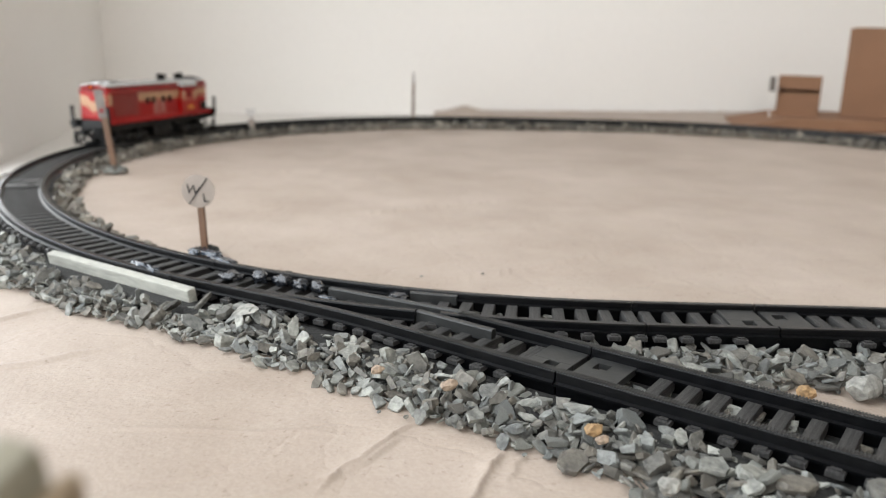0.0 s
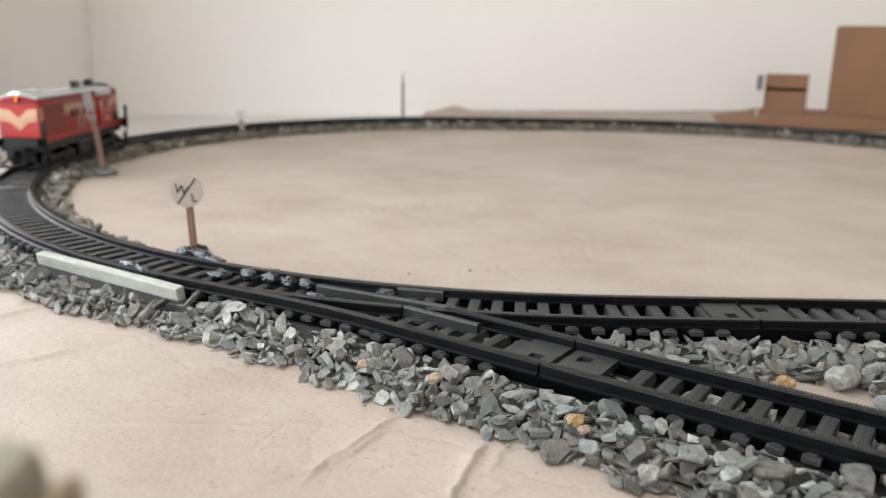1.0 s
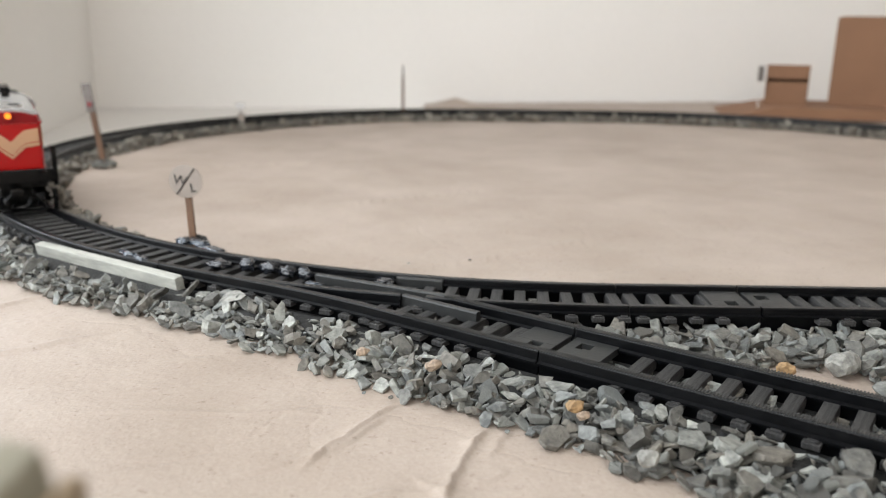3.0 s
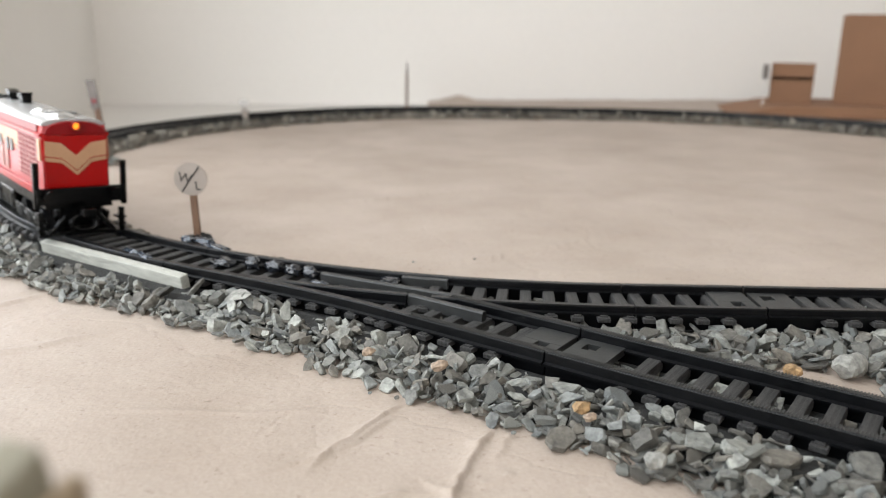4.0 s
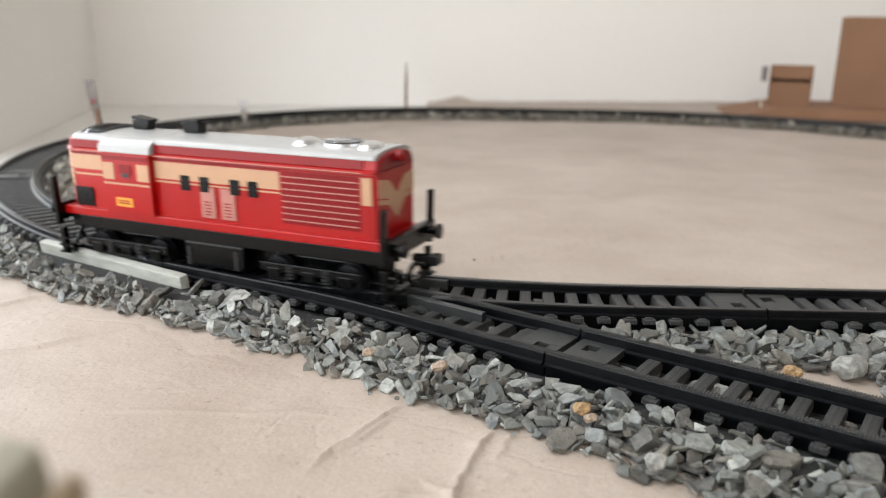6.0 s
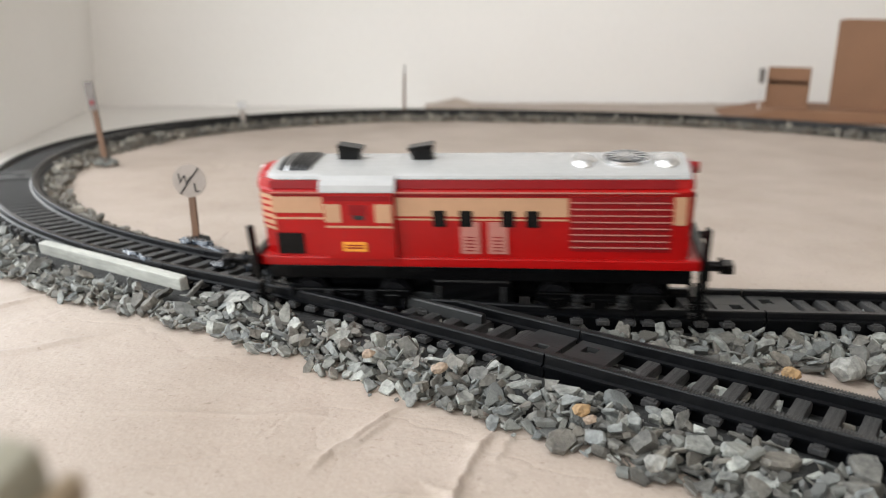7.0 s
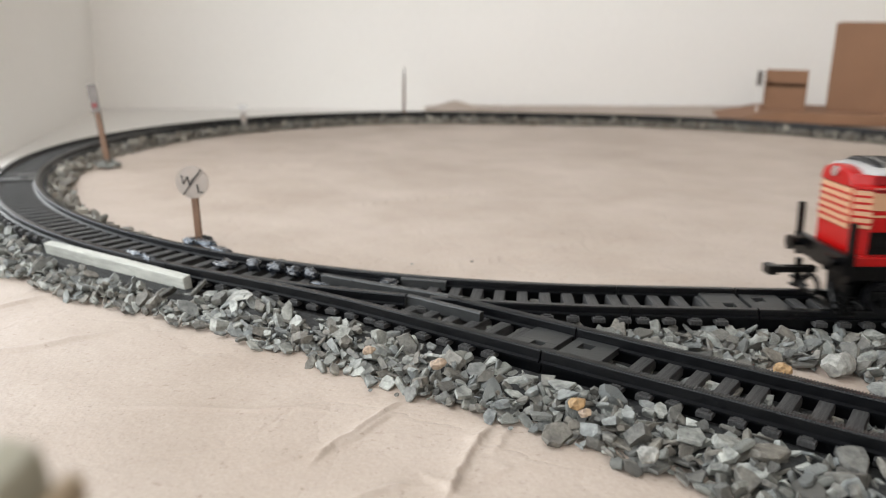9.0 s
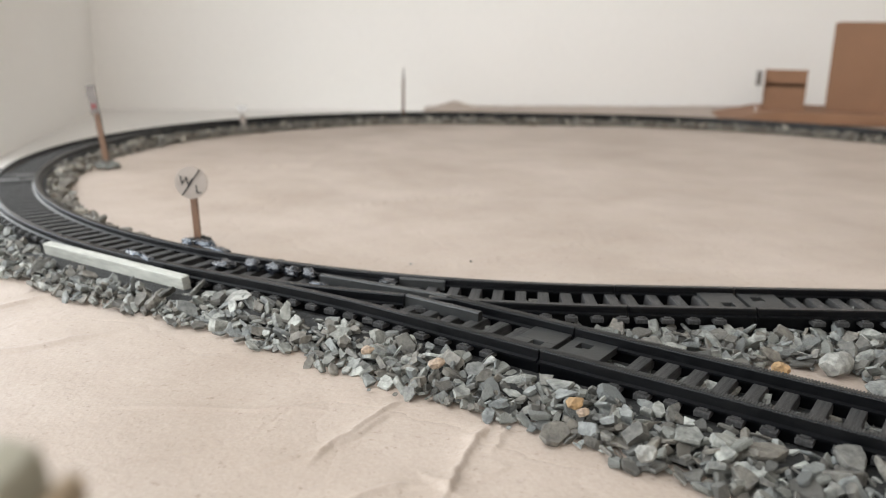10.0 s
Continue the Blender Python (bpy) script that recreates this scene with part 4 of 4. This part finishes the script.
        for j in range(8):
            plate("slat", 0.0330, 0.0641, 0.0209 + j * 0.0022, 0.0213 + j * 0.0022, M_PALE, y + 0.0002, 0.0004, parent=gr)
        for j in range(5):
            plate("slat_post", 0.0378 + j * 0.0054, 0.0383 + j * 0.0054, 0.0198, 0.0382, M_DRED, y + 0.0002, 0.0003, parent=gr)
    # front end: chevron, dark cap and glowing headlight
    nose = part("nose_panel", boxed(X1 - 0.0002, X1 + 0.0006, -HW + 0.0012, HW - 0.0012, 0.0175, 0.0400, bevel=0.0002), M_RED, lh)
    cap = part("nose_cap", loft(roof_profile(HW - 0.0012, 0.0405, ZTOP - 0.0010), [X1 - 0.0022, X1 + 0.0002, X1 + 0.0010], [(1, 1, 0.0405), (1, 1, 0.0405), (0.94, 0.93, 0.0405)]), M_DRED, lh, "dark red rounded end cap")
    # ring drawn out into an added tube that hides the glow from the side
    bm = bmesh.new()
    rings = []
    for r, x in ((0.0019, X1 - 0.0005), (0.0019, X1 + 0.0036), (0.0015, X1 + 0.0036), (0.0015, X1 - 0.0005)):
        rings.append([bm.verts.new((x, r * math.cos(2 * math.pi * j / 24), 0.0440 + r * math.sin(2 * math.pi * j / 24))) for j in range(24)])
    for a, b in zip(rings, rings[1:] + rings[:1]):
        for j in range(24):
            bm.faces.new((a[j], a[(j + 1) % 24], b[(j + 1) % 24], b[j]))
    bmesh.ops.recalc_face_normals(bm, faces=bm.faces)
    part("lamp_tube", bm, M_DRED, cap)
    bm = bmesh.new()
    tube(bm, (X1 + 0.0004, 0, 0.0440), (X1 + 0.0012, 0, 0.0440), 0.00149, seg=20)
    part("headlight", bm, M_LAMP, cap, "glowing orange headlight")
    for k in (-1, 1):
        for z, w in ((0.0345, 0.0032), (0.0300, 0.0008)):
            bm = bmesh.new()
            vs = [bm.verts.new((X1 + 0.0007, k * yy, zz)) for yy, zz in ((HW - 0.0014, z + w), (HW - 0.0014, z - w), (0.006, z - w - 0.001), (0.0, z - w - 0.0065), (0.0, z + w - 0.0065), (0.006, z + w - 0.001))]
            f = bm.faces.new(vs)
            out = bmesh.ops.extrude_face_region(bm, geom=[f])
            for v in out["geom"]:
                if isinstance(v, bmesh.types.BMVert):
                    v.co.x += 0.0003
            bmesh.ops.recalc_face_normals(bm, faces=bm.faces)
            part("chevron", bm, M_CREAM, nose, "cream chevron stripe")
    # rear end: cream with red lines
    rear = part("rear_panel", boxed(X0 - 0.0008, X0 + 0.0002, -HW + 0.0042, HW - 0.0042, 0.0255, 0.0392, bevel=0.0002), M_CREAM, sh, "cream end panel with red lines")
    for j in range(5):
        part("red_line", boxed(X0 - 0.0010, X0 - 0.0007, -HW + 0.0043, HW - 0.0043, 0.0272 + j * 0.0024, 0.0280 + j * 0.0024), M_RED, rear)
    for k in (-1, 1):
        ch = part("chamfer_panel", boxed(-0.0030, 0.0030, -0.0003, 0.0003, 0.0262, 0.0388, bevel=0.0001), M_CREAM, sh, "cream corner panel with red lines")
        ch.matrix_local = pose(X0 + 0.00262, k * 0.01238, 0, 0, 0, k * 31.7)
        for j in range(5):
            part("red_line", boxed(-0.0029, 0.0029, k * 0.0003 - 0.0001, k * 0.0003 + 0.0002, 0.0274 + j * 0.0023, 0.0282 + j * 0.0023), M_RED, ch)
    rcap = part("rear_cap", loft(roof_profile(HW - 0.0036, 0.0400, ZTOP - 0.0010), [X0 - 0.0012, X0 - 0.0002, X0 + 0.0042], [(0.92, 0.93, 0.04), (1, 1, 0.04), (1, 1, 0.04)]), M_RED, sh, "red rounded end cap")
    bm = bmesh.new()
    tube(bm, (X0 - 0.0022, 0, 0.0436), (X0 - 0.0008, 0, 0.0436), 0.0018, seg=20)
    part("rear_lamp", bm, M_SILVER, rcap)
    # roof fittings
    for x, lean in ((-0.0432, -1), (-0.0170, 1)):
        bm = loft([(-0.0021, 0.0), (0.0021, 0.0), (0.0024, 0.0046), (-0.0024, 0.0046)], [-0.0034, 0.0034])
        for v in bm.verts:
            v.co.x += lean * -0.15 * v.co.z + (0.2 * v.co.x if v.co.z > 0.002 else 0)
        o = part("exhaust_pipe", bm, M_BLACK, t, "black flared exhaust pipe")
        o.matrix_local = pose(x, 0.0015, ZTOP - 0.0006)
        part("pipe_lip", boxed(-0.0044, 0.0044, -0.0027, 0.0027, 0.0044, 0.0055, bevel=0.0002, m=pose(0, 0, 0, 0, lean * -9, 0)), M_BLACK, o)
    v = part("roof_vent", loft(roof_profile(0.0105, 0.0448, ZTOP + 0.0012), [X0 + 0.0062, X0 + 0.0070, X0 + 0.0172, X0 + 0.0180], [(0.9, 0.9, 0.0448), (1, 1, 0.0448), (1, 1, 0.0448), (0.9, 0.9, 0.0448)]), M_DGREY, t, "dark grey louvred roof vent")
    for j in range(6):
        part("louvre", loft(roof_profile(0.0107, 0.0448, ZTOP + 0.0015), [X0 + 0.0078 + j * 0.0016, X0 + 0.0084 + j * 0.0016]), M_SILVER if j in (1,) else M_BLACK, v)
    for x, r, ht in ((0.0505, 0.0080, 0.0008),):
        bm = bmesh.new()
        tube(bm, (x, 0, ZTOP - 0.003), (x, 0, ZTOP + ht), r, r * 0.96, seg=40)
        o = part("fan_housing", bm, M_SILVER, t, "bright metal fan ring on the roof")
        bm = bmesh.new()
        tube(bm, (x, 0, ZTOP + ht), (x, 0, ZTOP + ht + 0.0003), r * 0.84, seg=40)
        part("fan_grille", bm, M_DGREY, o, "dark round fan grille")
        for j in range(6):
            part("fan_blade", boxed(-r * 0.8, r * 0.8, -0.0004, 0.0004, ZTOP + ht + 0.0003, ZTOP + ht + 0.0006, m=pose(x, 0, 0, 0, 0, j * 30)), M_SILVER, o)
    for x in (0.0370, 0.0632):
        bm = bmesh.new()
        bmesh.ops.create_uvsphere(bm, u_segments=20, v_segments=10, radius=1)
        for q in bm.verts:
            q.co = Vector((q.co.x * 0.0042, q.co.y * 0.0062, max(q.co.z, -0.2) * 0.0030))
        o = part("roof_dome", bm, M_SILVER, t, "bright metal dome on the roof", smooth=True)
        o.matrix_local = pose(x, -0.003, ZTOP - 0.0008)
    # underframe
    part("frame_beam", boxed(E0 + 0.002, E1 - 0.002, -0.0140, 0.0140, 0.0082, Z0 - 0.0013, bevel=0.0004), M_BLACK, t)
    part("under_floor", boxed(X0 + 0.004, X1 - 0.004, -0.0068, 0.0068, 0.0030, 0.0130, bevel=0.0004), M_BLACK, t)
    part("fuel_tank", boxed(-0.0135, 0.0135, -0.0138, 0.0138, 0.0025, 0.0126, bevel=0.0012), M_BLACK, t, "black fuel tank")
    for k in (-1, 1):
        for x in (-0.0118, 0.0105):
            part("tank_strap", boxed(x - 0.0006, x + 0.0006, k * 0.0140 - 0.0002, k * 0.0140 + 0.0002, 0.0030, 0.0100), M_DGREY, t)
    for bx in (-0.043, 0.043):
        b = part("bogie_frame", boxed(bx - 0.0200, bx + 0.0200, -0.0070, 0.0070, 0.0035, 0.0100, bevel=0.0006), M_BLACK, t)
        for k in (-1, 1):
            y = k * 0.0142
            bm = boxed(bx - 0.0210, bx + 0.0210, y - 0.0008, y + 0.0008, 0.0052, 0.0086, bevel=0.0004)
            for x in (-0.0150, 0.0, 0.0150):
                box(bm, bx + x - 0.0026, bx + x + 0.0026, y - 0.0014, y + 0.0014, 0.0030, 0.0070, 0.0004)
            part("side_frame", bm, M_BLACK, b)
            for x in (-0.0075, 0.0075):
                bm = bmesh.new()
                for j in range(4):
                    tube(bm, (bx + x, y + k * 0.0008, 0.0036 + j * 0.0013), (bx + x, y + k * 0.0008, 0.0044 + j * 0.0013), 0.0015, seg=14)
                part("spring", bm, M_DGREY, b)
        for x in (-0.0150, 0.0150):
            bm = bmesh.new()
            tube(bm, (0, -0.0112, 0), (0, 0.0112, 0), 0.0010)
            ax = part("wheelset", bm, M_WHEEL, t)
            for k in (-1, 1):
                bm = bmesh.new()
                tube(bm, (0, k * 0.0098, 0), (0, k * 0.0124, 0), 0.0052, seg=32)
                tube(bm, (0, k * 0.0090, 0), (0, k * 0.0098, 0), 0.0058, seg=32)
                part("wheel", bm, M_WHEEL, ax)
            AXLES.append((ax, bx + x))
    # ends: buffer beams, buffers, steps, couplers
    for sgn, xe in ((1, E1), (-1, E0)):
        beam = part("buffer_beam", boxed(min(xe, xe + sgn * 0.0030), max(xe, xe + sgn * 0.0030), -0.0184, 0.0184, 0.0112, 0.0182, bevel=0.0005), M_BLACK, t)
        for k in (-1, 1):
            bm = bmesh.new()
            tube(bm, (xe + sgn * 0.003, k * 0.0135, 0.0150), (xe + sgn * 0.0062, k * 0.0135, 0.0150), 0.0014, seg=16)
            tube(bm, (xe + sgn * 0.0062, k * 0.0135, 0.0150), (xe + sgn * 0.0072, k * 0.0135, 0.0150), 0.0028, seg=20)
            part("buffer", bm, M_BLACK, beam)
            part("grab_post", boxed(xe + sgn * 0.0004 - 0.0010, xe + sgn * 0.0004 + 0.0010, k * 0.0180 - 0.0012, k * 0.0180 + 0.0012, 0.0120, 0.0318, bevel=0.0004, m=pose(0, 0, 0, 0, sgn * 2.0, 0)), M_BLACK, t, "black corner post")
            bm = boxed(xe + sgn * 0.0006 - 0.0010, xe + sgn * 0.0006 + 0.0010, k * 0.0168 - 0.0012, k * 0.0168 + 0.0012, 0.0012, 0.0120, bevel=0.0003)
            for z in (0.0014, 0.0044, 0.0074):
                box(bm, xe - 0.0030, xe + 0.0030, k * 0.0163 - 0.0020, k * 0.0163 + 0.0020, z, z + 0.0007)
            part("step", bm, M_BLACK, t, "black footstep")
        bm = boxed(min(xe, xe + sgn * 0.002), max(xe, xe + sgn * 0.002), -0.0140, 0.0140, 0.0012, 0.0028, bevel=0.0004)
        for k in (-1, 1):
            tube(bm, (xe + sgn * 0.001, k * 0.0135, 0.0020), (xe + sgn * 0.001, k * 0.0070, 0.0095), 0.0009)
        part("rail_guard", bm, M_BLACK, t)
        bm = bmesh.new()
        for j in range(14):
            a0, a1 = 2 * math.pi * j / 14, 2 * math.pi * (j + 1) / 14
            tube(bm, (xe + sgn * 0.004, 0.0055 * math.cos(a0), 0.0070 + 0.0034 * math.sin(a0)), (xe + sgn * 0.004, 0.0055 * math.cos(a1), 0.0070 + 0.0034 * math.sin(a1)), 0.0009, seg=8)
        part("coupling_loop", bm, M_BLACK, t, "black coupling loop")
        reach = 0.0100 if sgn > 0 else 0.0175
        bm = boxed(min(xe + sgn * 0.003, xe + sgn * reach), max(xe + sgn * 0.003, xe + sgn * reach), -0.0016, 0.0016, 0.0075, 0.0098, bevel=0.0004)
        box(bm, min(xe + sgn * reach, xe + sgn * (reach + 0.0035)), max(xe + sgn * reach, xe + sgn * (reach + 0.0035)), -0.0030, 0.0026, 0.0070, 0.0104, 0.0005)
        part("coupler", bm, M_BLACK, t, "black plastic coupler")

    # the upper works stand a little higher on the running gear
    for o in t.children:
        if o.name.split(".")[0] not in LOW:
            o.location.z += LIFT


build_loco()
build_ballast()

# how far on the locomotive's middle is, in metres along the loop
RUN = [(0.0, -0.672), (0.5, -0.617), (1.0, -0.560), (1.5, -0.508), (2.0, -0.461), (2.5, -0.418), (3.0, -0.380), (3.5, -0.343), (4.0, -0.312), (4.5, -0.275), (5.0, -0.237), (5.5, -0.194), (6.0, -0.151), (6.5, -0.1025), (7.0, -0.0527), (7.5, -0.004), (8.0, 0.045), (8.5, 0.0945), (9.0, 0.1440), (9.5, 0.194), (10.0, 0.245)]


def run_at(t):
    for (a, s), (b, e) in zip(RUN, RUN[1:]):
        if t <= b:
            return s + (e - s) * (t - a) / (b - a)
    return RUN[-1][1]


# lean in degrees: inward before the crossing to catch window glare, outward on it
LEAN = [(0.0, 0.0), (3.0, 0.0), (4.0, -2.5), (5.0, -3.2), (5.5, -2.8), (6.0, 1.5), (6.5, 5.0), (7.0, 8.0), (7.5, 10.0), (8.0, 0.8), (8.5, 0.0), (9.0, 0.0), (10.0, 0.0)]
# ride height in metres and nose lift in degrees, fitted to the camera's view
RIDE = [(0.0, -0.0013), (5.5, -0.0013), (6.5, -0.0020), (7.0, -0.0025), (7.5, 0.0010), (8.0, 0.0004), (8.5, 0.0), (10.0, 0.0)]
NOSE = [(0.0, 0.0), (5.5, 0.0), (6.0, 0.8), (6.5, 2.0), (7.0, 2.7), (7.5, 1.3), (8.0, 1.0), (8.5, 0.7), (9.0, 0.5), (10.0, 0.0)]


def table_at(table, t):
    for (a, s), (b, e) in zip(table, table[1:]):
        if t <= b:
            return s + (e - s) * (t - a) / (b - a)
    return table[-1][1]


def loco_pose(s, lean=0.0, ride=0.0, nose=0.0):
    a, b = loop_point(s - 0.043), loop_point(s + 0.043)
    m, d = (a + b) / 2, b - a
    return pose(m.x, m.y, ZR + ride, 0, 0, math.degrees(math.atan2(d.y, d.x))) @ pose(0, 0, 0, 0, -nose, 0) @ pose(0, 0, 0, lean, 0, 0)


# the lump follows the camera's drift, so it keeps its place in the view
LUMP_FOLLOW = [(0, -0.0374, 0.0574, 0.0022), (0.5, -0.0362, 0.0558, 0.0014), (1, -0.0345, 0.0542, 0.0014), (1.5, -0.0343, 0.0539, 0.0006), (2, -0.0337, 0.0538, -0.0006), (2.5, -0.0335, 0.0541, -0.0013), (4, -0.0351, 0.055, -0.0006), (4.5, -0.0354, 0.0553, -0.0011), (5, -0.0355, 0.0548, -0.0009), (5.5, -0.0354, 0.0551, -0.0008), (7, -0.0361, 0.0548, -0.0003), (7.5, -0.0361, 0.0516, 0.0001), (8, -0.0361, 0.0484, 0.0006), (8.5, -0.0361, 0.0471, 0.0008), (9, -0.0357, 0.0493, 0.0001), (9.5, -0.0356, 0.0492, 0), (10, -0.0352, 0.049, -0)]


def motions():
    walk(lump, [(t, pose(x, y, z)) for t, x, y, z in LUMP_FOLLOW])
    walk(loco, [(t, loco_pose(s, table_at(LEAN, t), table_at(RIDE, t), table_at(NOSE, t))) for t, s in RUN])
    for ax, x in AXLES:
        walk(ax, [(i / 15, pose(x, 0, 0.0052, 0, math.degrees((run_at(i / 15) - RUN[0][1]) / 0.0052), 0)) for i in range(151)])


motions()
